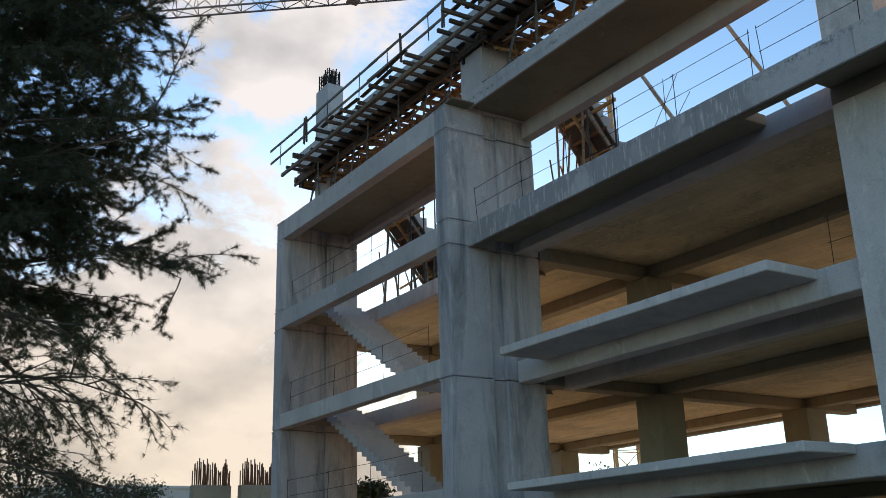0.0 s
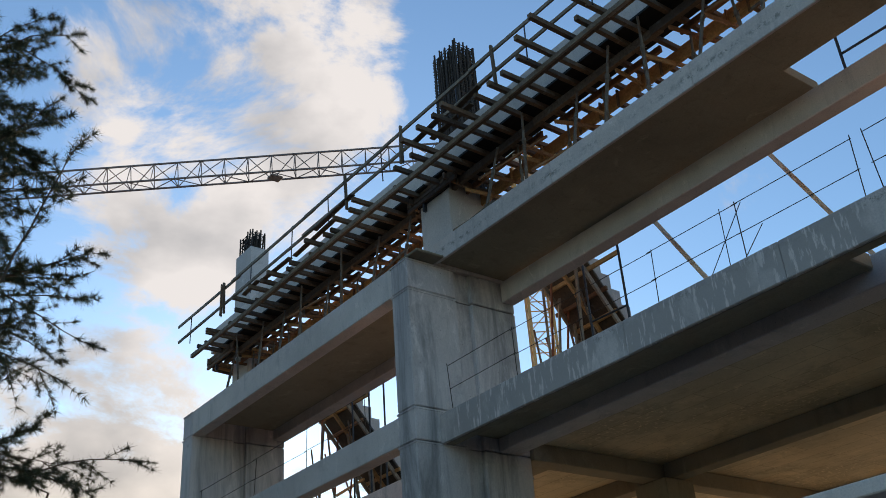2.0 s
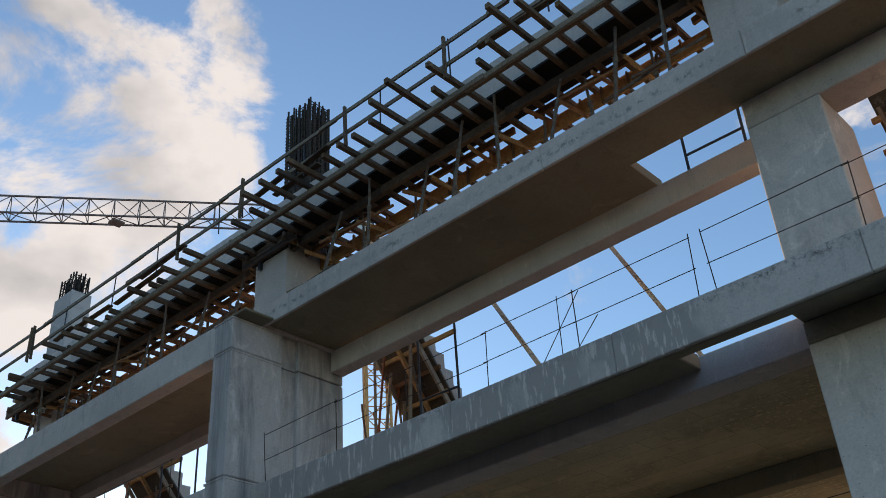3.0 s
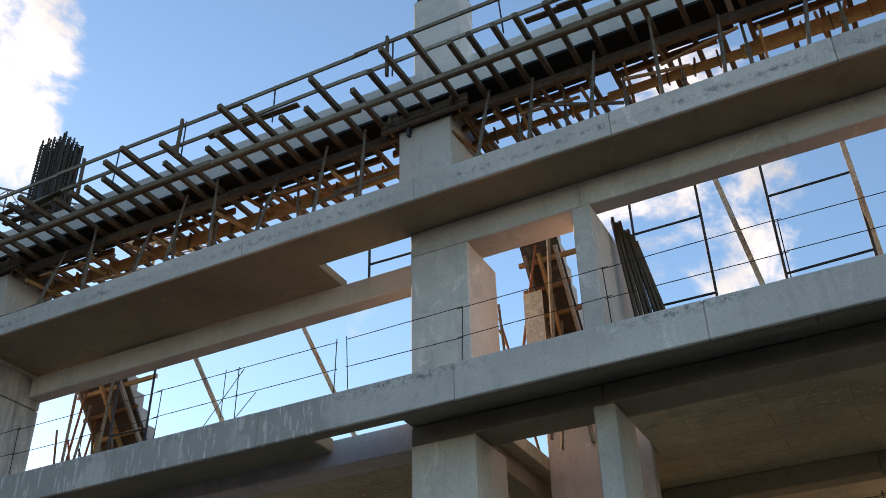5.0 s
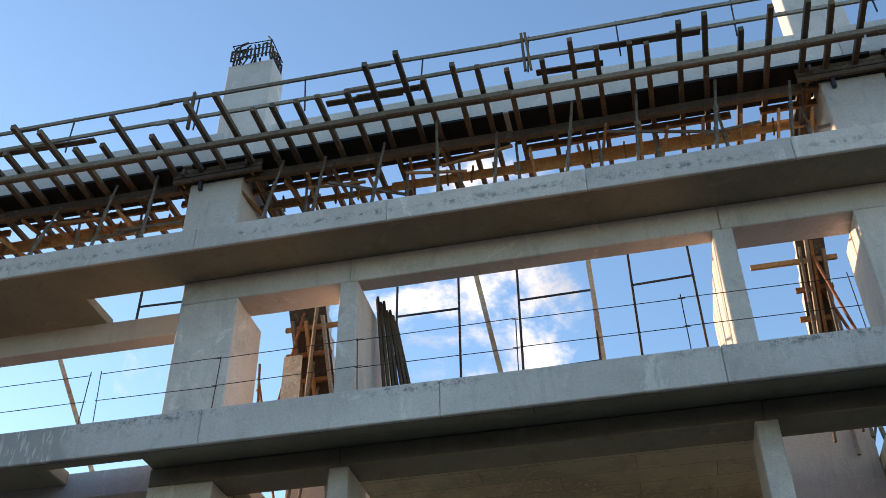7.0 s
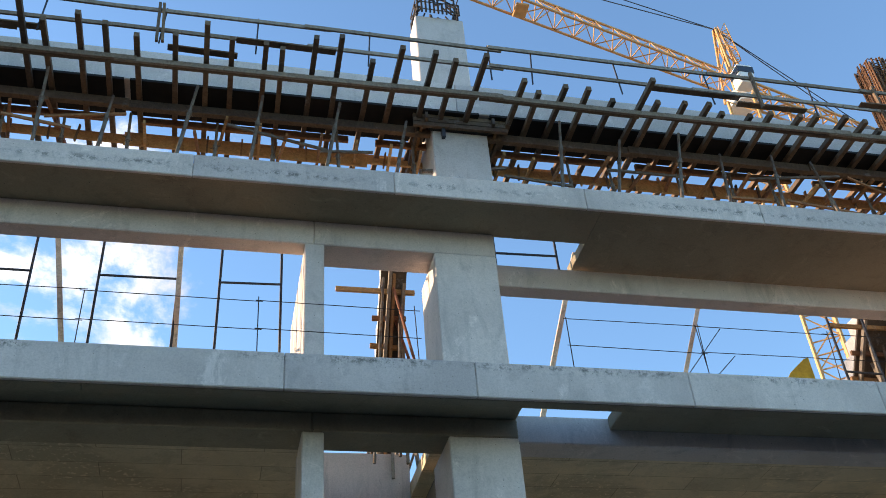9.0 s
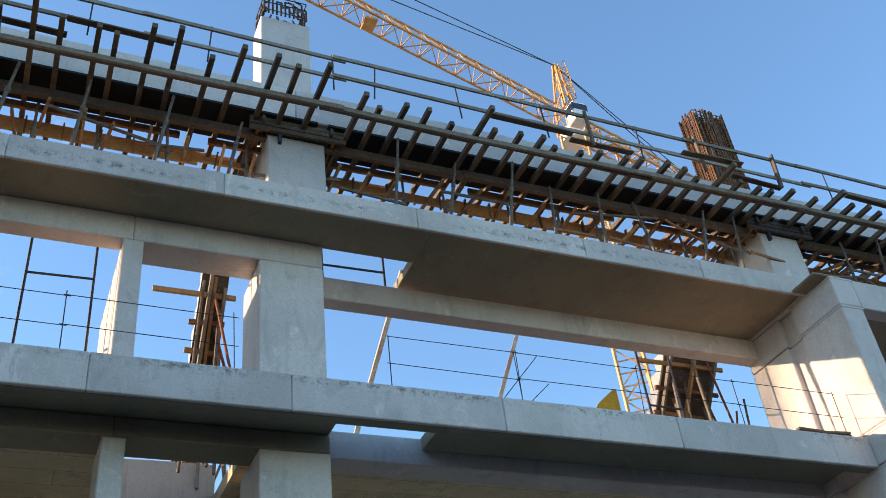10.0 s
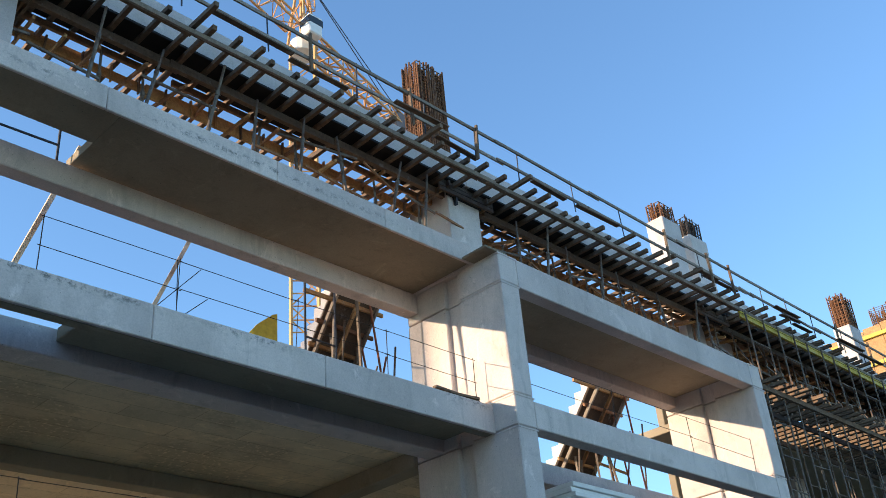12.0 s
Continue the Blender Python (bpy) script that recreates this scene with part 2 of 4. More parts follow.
DARKREBAR = material("dark reinforcing steel", simple((0.075, 0.055, 0.045), 0.75, 0.4, 0.5, 14))
CRANE = material("orange crane paint", simple((0.66, 0.33, 0.11), 0.5, 0.0, 0.25, 3))
GREYCRANE = material("backlit lattice and counterweight grey", simple((0.20, 0.15, 0.14), 0.6, 0.2, 0.3, 3))
WHITEPAINT = material("white cabin paint", simple((0.78, 0.78, 0.76), 0.5, 0, 0.1, 3))
YELLOWPAINT = material("yellow formwork beam", simple((0.62, 0.46, 0.05), 0.6, 0, 0.3, 5))
DIRT = material("trodden site earth", simple((0.42, 0.36, 0.27), 0.95, 0, 0.3, 0.7))
# near-black colour of the unseen sheets that cut bounced light
BOUNCECUT = material("dark bounce cutting layer", simple((0.055, 0.053, 0.05), 0.9, 0, 0.4, 1.5))
NEEDLE = material("pine needles", simple((0.085, 0.092, 0.042), 0.7, 0, 0.5, 2.0))
LEAF = material("dark foliage", simple((0.05, 0.07, 0.03), 0.8, 0, 0.5, 1.0))
BARK = material("pine bark", simple((0.12, 0.085, 0.06), 0.9, 0, 0.5, 5))
FARWALL = material("far rendered wall", simple((0.55, 0.50, 0.45), 0.9, 0, 0.15, 0.5))
GLASS = material("dark window glass", simple((0.03, 0.035, 0.04), 0.15, 0, 0.1, 1))


# ---- building blocks ----
def add_box(bm, x0, x1, y0, y1, z0, z1, bevel=0.0):
    vs = [bm.verts.new((x, y, z)) for x in (x0, x1) for y in (y0, y1) for z in (z0, z1)]
    fs = [bm.faces.new([vs[i] for i in f]) for f in ((0, 1, 3, 2), (4, 6, 7, 5), (0, 4, 5, 1), (2, 3, 7, 6), (0, 2, 6, 4), (1, 5, 7, 3))]
    if bevel:
        es = list({e for f in fs for e in f.edges})
        bmesh.ops.bevel(bm, geom=es, offset=bevel, segments=1, affect="EDGES")
    return bm


def box(x0, x1, y0, y1, z0, z1, bevel=0.0):
    return add_box(bmesh.new(), min(x0, x1), max(x0, x1), y0, y1, z0, z1, bevel)


def add_bar(bm, a, b, w, h=None, n=4, w2=None):
    """A bar from a to b: n sides; four sides give a w x h section."""
    a, b = Vector(a), Vector(b)
    d = (b - a).normalized()
    up = Vector((0, 0, 1)) if abs(d.z) < 0.95 else Vector((0, 1, 0))
    s = d.cross(up).normalized()
    u = s.cross(d)
    h = w if h is None else h
    k = 1.0 if w2 is None else w2 / w
    rings = []
    for p, q in ((a, 1.0), (b, k)):
        ring = []
        for i in range(n):
            if n == 4:
                cx, cy = ((-1, -1), (1, -1), (1, 1), (-1, 1))[i]
            else:
                cx, cy = math.cos(2 * math.pi * i / n), math.sin(2 * math.pi * i / n)
            ring.append(bm.verts.new(p + s * cx * w / 2 * q + u * cy * h / 2 * q))
        rings.append(ring)
    for i in range(n):
        j = (i + 1) % n
        bm.faces.new((rings[0][i], rings[0][j], rings[1][j], rings[1][i]))
    bm.faces.new(rings[0][::-1])
    bm.faces.new(rings[1])
    return bm


def bar(a, b, w, h=None, n=4, w2=None):
    return add_bar(bmesh.new(), a, b, w, h, n, w2)


def mesh_of(bm, mat, name="mesh"):
    me = bpy.data.meshes.new(name)
    bmesh.ops.recalc_face_normals(bm, faces=bm.faces)
    bm.to_mesh(me)
    bm.free()
    me.materials.append(mat)
    return me


def part(name, bm, mat, parent=None, label=""):
    ob = new(name, bm if isinstance(bm, bpy.types.Mesh) else mesh_of(bm, mat, name))
    ob.parent = parent
    if label:
        ob["label"] = label
    return ob


def thing(name, label, category, group="", kind="", at=(0, 0, 0)):
    ob = tagged(new(name), label, category, group, kind)
    ob.location = at
    return ob


def placed(name, me, parent, m, label=""):
    ob = new(name, me)
    ob.parent = parent
    ob.matrix_local = m
    if label:
        ob["label"] = label
    return ob


def span(a, b):
    """The pose that lays a unit bar along +x from a to b, as long as the way between them."""
    a, b = Vector(a), Vector(b)
    d = b - a
    return Matrix.Translation(a) @ d.to_track_quat("X", "Z").to_matrix().to_4x4() @ Matrix.Diagonal((d.length, 1, 1, 1))


UNIT = {}


def unit_bar(w, h, mat, n=4):
    key = (w, h, mat.name, n)
    if key not in UNIT:
        UNIT[key] = mesh_of(bar((0, 0, 0), (1, 0, 0), w, h, n), mat, "bar")
    return UNIT[key]


def stick(name, a, b, w, h, mat, parent, n=4, label=""):
    return placed(name, unit_bar(w, h, mat, n), parent, span(a, b), label)


# ---- ground ----
def build_ground():
    bm = bmesh.new()
    rng = random.Random(3)
    steps = [-1500, -500, -200, -90, -60, -45, -36, -28, -22, -16, -11, -7, -3, 1, 5, 9, 13, 18, 24, 31, 40, 55, 80, 130, 250, 600, 1500]
    grid = [[bm.verts.new((x, y, rng.uniform(-0.09, 0.06) if abs(x) < 80 and abs(y) < 80 else 0)) for x in steps] for y in steps]
    for j in range(len(steps) - 1):
        for i in range(len(steps) - 1):
            bm.faces.new((grid[j][i], grid[j][i + 1], grid[j + 1][i + 1], grid[j + 1][i]))
    tagged(part("ground", bm, DIRT), "bare trodden earth of the building site", "ground", kind="structure")


build_ground()
# added, unseen: a dark strip that keeps ground bounce off the undersides
tagged(part("road", box(-220, 220, -70, -0.6, -0.3, 0.075), BOUNCECUT), "unseen dark sheet before the building, added to cut ground bounce", "road", kind="structure")

# ---- the concrete frame ----
L0, L1, L2, L3, L4, L5 = 0.0, 2.55, 5.60, 8.92, 12.13, 15.12      # tops of the slabs
XA, XO = 15.96, 26.57                                             # a stair bay's two outer faces
ROW = 1.67                                                        # front of the column row
frame_house = thing("concrete_building", "unfinished grey reinforced concrete building frame, open and unglazed", "building")


def cb(name, x0, x1, y0, y1, z0, z1, mat=CONCRETE, parent=frame_house, label="", bevel=0.018):
    return part(name, box(x0, x1, y0, y1, z0, z1, bevel), mat, parent, label)


def fin(sx, x_in, x_out, levels, label):
    """A deep wall pier: front post, shallow recess, rear post; one lift a storey, with a ridge at each joint."""
    for z0, z1 in levels:
        bm = bmesh.new()
        a, b = sorted((sx * x_in, sx * x_out))
        add_box(bm, a, b, 0.0, 1.20, z0 + 0.012, z1 - 0.012, 0.02)
        add_box(bm, a + 0.11, b - 0.11, 1.18, 1.62, z0 + 0.012, z1 - 0.012)
        add_box(bm, a, b, 1.60, 2.77, z0 + 0.012, z1 - 0.012, 0.02)
        add_box(bm, a - 0.012, b + 0.012, -0.012, 1.21, z1 - 0.05, z1 - 0.014)
        part("pier", bm, PIER if sx < 0 else CONCRETE, frame_house, label)


STOREYS = ((L0 - 0.2, L1 - 0.5), (L1 - 0.5, L2 - 0.5), (L2 - 0.5, L3 - 0.55), (L3 - 0.55, L3 + 0.1), (L3 + 0.1, L4 - 0.67), (L4 - 0.67, L4))
for sx in (-1, 1):
    fin(sx, XA, 16.52, STOREYS, "grey concrete pier with streaks and a cast joint at each floor")
    fin(sx, 26.0, XO, STOREYS, "grey concrete pier with streaks and a cast joint at each floor")
    # front and rear beams and the slab of each stair bay
    for top, depth in ((L4, 0.67), (L3 + 0.03, 0.56), (L2, 0.47), (L1, 0.5)):
        cb("bay_beam", sx * 16.523, sx * 25.997, 0.004, 0.34, top - depth, top - 0.004)
        if top > L3 + 1:
            cb("bay_slab", sx * 16.523, sx * 25.997, 0.343, 2.40, top - 0.22, top - 0.01, SHADECONCRETE)
        cb("bay_beam", sx * 16.523, sx * 25.997, 2.403, 2.76, top - 0.50, top - 0.012, CONCRETE)
    # narrow shelf where the balcony dies into the pier
    cb("ledge", sx * 15.62, sx * 16.3, 0.02, 0.70, L4 + 0.004, L4 + 0.06, SHADECONCRETE)

    # wide columns, thin columns and their rows
    cb("column", sx * 5.12, sx * 6.2, ROW, 2.8, L0 - 0.2, L3 - 0.62)
    cb("column", sx * 5.12, sx * 6.2, ROW, 2.8, L3 - 0.15, 11.71)
    cb("column", sx * 5.14, sx * 6.17, 1.20, 2.45, L4 + 0.253, L5 - 0.72, PALE)
    cb("column", sx * 5.16, sx * 6.19, 1.82, 2.45, L5 - 0.72, 18.05, PALE, label="pale fresh concrete column stub")
    cb("column", sx * 2.95, sx * 3.27, ROW, 2.6, L0 - 0.2, L3 - 0.62)
    cb("wall", sx * 2.95, sx * 3.27, ROW, 4.3, L3 - 0.005, 11.71, label="narrow concrete fin wall")
    cb("column", sx * 15.92, sx * 16.95, 1.20, 2.45, L4 + 0.244, L5 - 0.72, PALE)
    cb("column", sx * 26.5, sx * 27.5, 1.82, 2.45, L0 - 0.2, L5 - 0.72, PALE)
    cb("column", sx * 26.5, sx * 27.5, 1.82, 2.45, L5 - 0.72, 17.95, PALE, label="pale fresh concrete column stub")
    cb("wall", sx * 3.28, sx * 5.11, 4.6, 4.8, L2 + 0.04, 9.42, label="concrete stair wall")
    # beams between the columns
    for top, low in ((L4, 11.712), (L3, L3 - 0.615)):
        cb("beam", sx * 3.1, sx * 6.2, ROW + 0.002, 2.30, low, 12.195 if top == L4 else L3 - 0.31, CONCRETE if top == L4 else SHADECONCRETE)
    cb("beam", sx * 6.205, sx * 15.955, 2.42, 2.76, 11.66, 12.122)
    cb("beam", sx * 6.205, sx * 15.955, 1.95, 2.45, L3 - 0.55, L3 - 0.08)
    # balcony slabs between column row and stair bay
    cb("upstand", sx * 15.962, sx * 16.5, 0.71, 2.74, L4 + 0.003, L4 + 0.24)
    cb("balcony_slab", sx * 7.8, sx * 15.95, 0.86, 1.945, L3 - 0.30, L3 - 0.06, SHADECONCRETE)
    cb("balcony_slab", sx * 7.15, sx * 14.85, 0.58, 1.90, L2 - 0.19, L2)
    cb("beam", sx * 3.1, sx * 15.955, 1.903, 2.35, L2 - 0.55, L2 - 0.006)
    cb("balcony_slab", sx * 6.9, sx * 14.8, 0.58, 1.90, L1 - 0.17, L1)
    cb("beam", sx * 3.1, sx * 15.955, 1.903, 2.35, L1 - 0.55, L1 - 0.006)
    cb("beam", sx * 3.1, sx * 15.955, 3.3, 3.62, L2 - 0.62, L2 - 0.26)
    # inner columns and the beams over them, interior shade put into their colour
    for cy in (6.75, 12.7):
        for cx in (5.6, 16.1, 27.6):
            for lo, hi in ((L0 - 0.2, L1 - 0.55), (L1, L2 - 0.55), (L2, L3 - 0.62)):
                cb("column", sx * cx - 0.45, sx * cx + 0.45, cy - 0.45, cy + 0.45, lo, hi, SHADECONCRETE)
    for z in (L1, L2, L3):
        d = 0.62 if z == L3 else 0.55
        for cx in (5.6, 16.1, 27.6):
            cb("beam", sx * cx - 0.22, sx * cx + 0.22, 2.78, 15.0, z - d, z - 0.26, SHADECONCRETE)
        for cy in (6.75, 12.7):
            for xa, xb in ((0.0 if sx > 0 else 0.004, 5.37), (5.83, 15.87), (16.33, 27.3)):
                cb("beam", sx * xa, sx * xb, cy - 0.2, cy + 0.2, z - d + 0.004, z - 0.262, SHADECONCRETE)
        cb("beam", sx * 0.003, sx * 28.2, 15.003, 15.35, z - 0.36, z - 0.003, SHADECONCRETE)

# long slab edges over the whole middle
def pours(name, xs, y0, y1, z0, z1, label, mat):
    """One long edge, cast in lengths with a fine open joint between them."""
    for xa, xb in zip(xs[:-1], xs[1:]):
        cb(name, xa + 0.003, xb - 0.003, y0, y1, z0, z1, SMOOTHEDGE if mat is LOWEREDGE and xa > -2 else mat, label=label, bevel=0.014)


pours("slab_edge", (-15.957, -12.4, -9.1, -5.6, -2.2, 1.1, 4.3, 7.6, 10.9, 13.5, 15.957), 0.70, 0.77, L4 - 0.005, L4 + 0.45, "long pale grey slab edge with drip stains", UPPEREDGE)
pours("slab_edge", (-15.957, -11.2, -8.3, -4.9, -1.3, 2.6, 5.3, 8.6, 11.8, 15.957), 0.56, 0.64, L3 - 0.575, L3, "long grey slab edge with pale scraped patches", LOWEREDGE)
# Edge rear and slab undersides: shade put into the darkened concrete
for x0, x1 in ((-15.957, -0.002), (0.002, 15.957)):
    cb("edge_beam", x0, x1, 0.643, 0.857, L3 - 0.57, L3 - 0.004, SHADECONCRETE)
cb("balcony_slab", -6.2, 6.2, 0.86, 1.96, L3 - 0.30, L3 - 0.005, SHADECONCRETE)
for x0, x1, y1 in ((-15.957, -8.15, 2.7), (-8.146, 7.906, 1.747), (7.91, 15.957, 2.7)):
    cb("balcony_slab", x0, x1, 0.773, y1, L4 + 0.068, L4 + 0.25, SHADECONCRETE, bevel=0.006)
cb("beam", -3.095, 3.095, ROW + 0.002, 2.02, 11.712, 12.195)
cb("beam", -3.095, 3.095, ROW + 0.002, 2.30, L3 - 0.615, L3 - 0.31, SHADECONCRETE)
cb("balcony_slab", -6.2, 6.2, 1.75, 2.56, L4 + 0.068, L4 + 0.25, SHADECONCRETE)
# floors behind, with the two stair openings
for z in (L1, L2, L3):
    t = 0.255
    if z == L3:
        for x0, x1, y0, y1 in ((-28.2, -5.12, 2.78, 15.0), (-3.2, 3.2, 2.55, 15.0), (5.12, 28.2, 2.78, 15.0), (-5.116, -3.204, 4.803, 15.0), (3.204, 5.116, 4.803, 15.0)):
            cb("floor_slab", x0, x1, y0, y1, z - t, z - 0.01, LITTAN, bevel=0)
    else:
        for x0, x1 in ((-28.2, -16.0), (-15.996, 15.996), (16.0, 28.2)):
            cb("floor_slab", x0, x1, 2.78, 15.0, z - t, z - 0.01, LITTAN, bevel=0)

# unseen pale layers added on two floors to bounce sun onto the ceilings
for z in (L1, L2):
    for x0, x1 in ((-28.1, -0.003), (0.003, 28.1)):
        cb("screed", x0, x1, 2.85, 14.9, z - 0.006, z + 0.03, BOUNCEPALE, bevel=0, label="unseen pale layer on the floor, added to bounce light up")

# dark sheets added out of sight so the slab top lights the balcony less
for x0, x1, y0 in ((-28.1, -5.14, 2.8), (-3.18, 3.18, 2.9), (5.14, 28.1, 2.8)):
    cb("membrane", x0, x1, y0, 14.95, L3 - 0.016, L3 - 0.002, BOUNCECUT, bevel=0, label="unseen dark sheet on the slab, added to cut bounced light")

# the beam of the next floor, newly cast
for x0, x1 in ((-27.3, -16.4), (-16.396, -5.6), (-5.596, 5.596), (5.6, 16.396), (16.4, 27.3)):
    cb("ring_beam", x0, x1, 1.02, 1.78, L5 - 0.66, L5 + 0.08, PALE, label="pale freshly cast ring beam")


# ---- formwork platform under the ring beam ----
def platform(x0, x1, seed, reach, longer):
    rng = random.Random(seed)
    p = thing("formwork_platform", "weathered timber formwork platform on joists under the ring beam", "formwork", "formwork platforms along the roof")
    n = max(3, int((x1 - x0) / 0.44))
    for i in range(n):
        x = x0 + (i + 0.5 + rng.uniform(-0.18, 0.18)) * (x1 - x0) / n
        tip = reach + rng.uniform(-0.12, 0.22) - (longer if rng.random() < 0.35 else 0)
        z = 14.33 + rng.uniform(-0.02, 0.02)
        skew = rng.uniform(-0.05, 0.05)
        stick("joist", (x + skew, tip, z + rng.uniform(-0.02, 0.05)), (x, 3.3 + rng.uniform(0, 0.5), z), 0.085, 0.10, WOOD, p)
    x = x0
    while x < x1 - 0.2:
        e = min(x1, x + rng.uniform(2.6, 4.2))
        stick("ledger", (x - 0.2, 0.33, 14.20 + rng.uniform(-0.02, 0.02)), (e + 0.25, 0.33 + rng.uniform(-0.03, 0.03), 14.20 + rng.uniform(-0.02, 0.02)), 0.05, 0.10, GREYWOOD, p)
        stick("ledger", (x - 0.35, 0.42, 14.24 + rng.uniform(-0.02, 0.02)), (e - 0.2, 0.42 + rng.uniform(-0.03, 0.03), 14.23 + rng.uniform(-0.03, 0.02)), 0.07, 0.08, WOOD, p)
        stick("ledger", (x - 0.1, 1.34 + rng.uniform(-0.04, 0.04), 14.18), (e + 0.1, 1.34, 14.18), 0.10, 0.17, WOOD, p)
        stick("ledger", (x + 0.2, 1.72, 14.17), (e - 0.3, 1.72 + rng.uniform(-0.05, 0.05), 14.17), 0.06, 0.13, RUSTWOOD, p)
        stick("ledger", (x - 0.1, 2.12 + rng.uniform(-0.04, 0.04), 14.08), (e + 0.1, 2.12, 14.08), 0.05, rng.choice((0.12, 0.18, 0.28)), NEWWOOD, p)
        stick("inner_board", (x, 2.34, 14.36 + rng.uniform(-0.04, 0.03)), (x + (e - x) * rng.uniform(0.5, 1.0), 2.34, 14.36 + rng.uniform(-0.03, 0.03)), 0.03, rng.choice((0.10, 0.16, 0.22)), NEWWOOD, p)
        for k in range(int((e - x) / 0.55)):
            bx = x + 0.3 + 0.55 * k + rng.uniform(-0.12, 0.12)
            stick("batten", (bx, 2.07, 13.9), (bx + rng.uniform(-0.05, 0.05), 2.07, 14.27), 0.06, 0.03, WOOD if rng.random() < 0.6 else NEWWOOD, p)
        stick("ledger", (x - 0.1, 2.95, 14.24), (e + 0.1, 2.95 + rng.uniform(-0.04, 0.04), 14.24), 0.06, 0.24, NEWWOOD, p)
        stick("ledger", (x - 0.1, 3.62, 14.50), (e + 0.1, 3.62, 14.45 + rng.uniform(-0.04, 0.04)), 0.05, 0.26, NEWWOOD, p)
        x = e
    x = x0 + 0.3
    while x < x1 - 0.8:
        stick("strut", (x, 1.30 + rng.uniform(-0.1, 0.1), 13.95 + rng.uniform(-0.25, 0.1)), (x + rng.uniform(-0.25, 0.25), 2.9, 14.15 + rng.uniform(-0.25, 0.1)), 0.045, 0.07, RUSTWOOD if rng.random() < 0.6 else NEWWOOD, p)
        if rng.random() < 0.55:
            z = rng.uniform(13.15, 13.9)
            stick("tie_bar", (x, 1.1 + rng.uniform(-0.1, 0.4), z), (x + rng.uniform(0.9, 1.9), 1.2 + rng.uniform(-0.1, 0.5), z + rng.uniform(-0.12, 0.12)), 0.035, 0.05, STEEL if rng.random() < 0.5 else RUSTWOOD, p)
        x += rng.uniform(0.45, 0.9)
    part("plywood_soffit", box(x0, x1, 0.99, 1.83, 14.405, 14.455), PLY, p, "black film-faced plywood soffit")
    part("back_shutter", box(x0, x1, 1.79, 1.83, 14.46, L5 - 0.05), NEWWOOD, p, "orange plywood back shutter")
    # guard rails on rods
    for z, y in ((15.02, -0.08), (14.56, -0.06)):
        x = x0
        while x < x1 - 0.3:
            e = min(x1, x + rng.uniform(3.0, 4.2))
            stick("guard_rail", (x - 0.25, y, z + rng.uniform(-0.03, 0.03)), (e + 0.2, y + 0.03, z + rng.uniform(-0.03, 0.03)), 0.035, 0.075, GREYWOOD, p)
            x = e
    x = x0 + 0.5
    while x < x1:
        stick("guard_post", (x, -0.03, 14.25), (x + rng.uniform(-0.06, 0.06), -0.03, 15.12), 0.03, 0.03, DARKSTEEL, p, 6)
        x += rng.uniform(1.5, 2.3)
    for _ in range(int((x1 - x0) / 3.0)):
        x = rng.uniform(x0 + 0.3, x1 - 0.3)
        stick("guard_upright", (x, -0.12, 14.2), (x + rng.uniform(-0.06, 0.06), -0.12, 15.12), 0.06, 0.045, WOOD, p)
    for _ in range(int((x1 - x0) / 2.2)):
        x = rng.uniform(x0, x1 - 1.4)
        y = rng.uniform(-0.25, 0.2)
        stick("loose_board", (x, y, 14.44), (x + rng.uniform(0.9, 2.0), y + rng.uniform(-0.08, 0.08), 14.45), 0.12, 0.03, WOOD, p)
    return p


def column_head(cx):
    """Clamped boards round a column under the ring beam."""
    h = thing("column_form", "timber boards and clamps round a column head", "formwork", "column head forms")
    for k in (-1, 1):
        for i in range(3):
            stick("side_board", (cx + k * (0.62 + 0.07 * i), 1.0 + 0.12 * i, 14.30 - 0.07 * i), (cx + k * (0.60 + 0.07 * i), 2.6, 14.2 - 0.06 * i), 0.05, 0.15, NEWWOOD if i % 2 else WOOD, h)
    for z in (14.16, 14.27, 14.37):
        stick("front_board", (cx - 0.85, 1.12, z), (cx + 0.9, 1.12, z + 0.02), 0.06, 0.09, WOOD, h)
    part("ply_band", box(cx - 0.56, cx + 0.56, 1.155, 1.195, 14.10, 14.395), PLY, h, "black plywood band")
    stick("clamp", (cx - 0.3, 1.16, 13.92), (cx - 0.3, 1.16, 14.14), 0.08, 0.06, DARKSTEEL, h)


for cx in (-26.85, -16.43, -5.64, 5.64, 16.43, 26.85):
    column_head(cx)
platform(-26.9, -16.5, 11, 0.25, 0.3)
platform(-16.3, -6.3, 12, -0.15, 0.5)
platform(-6.1, -0.2, 13, -0.35, 0.4)
platform(-0.1, 6.0, 14, -0.2, 0.3)
platform(6.2, 16.3, 15, 0.05, 0.3)
platform(16.5, 27.2, 16, 0.05, 0.2)


# ---- steel props ----
def prop_meshes():
    low = bmesh.new()
    add_bar(low, (0, 0, 0), (0, 0, 0.98), 0.065, n=8)
    top = bmesh.new()
    add_bar(top, (0, 0, 0.95), (0, 0, 1.58), 0.05, n=8)
    plate = bmesh.new()
    add_box(plate, -0.07, 0.07, -0.07, 0.07, 0.0, 0.012)
    collar = bmesh.new()
    add_bar(collar, (0, 0, 0.92), (0, 0, 1.02), 0.085, n=8)
    add_bar(collar, (-0.09, 0, 0.98), (0.09, 0, 0.98), 0.016, n=6)
    return [(n, mesh_of(b, STEEL, n)) for n, b in (("outer_tube", low), ("inner_tube", top), ("base_plate", plate), ("collar", collar))]


PROP = prop_meshes()


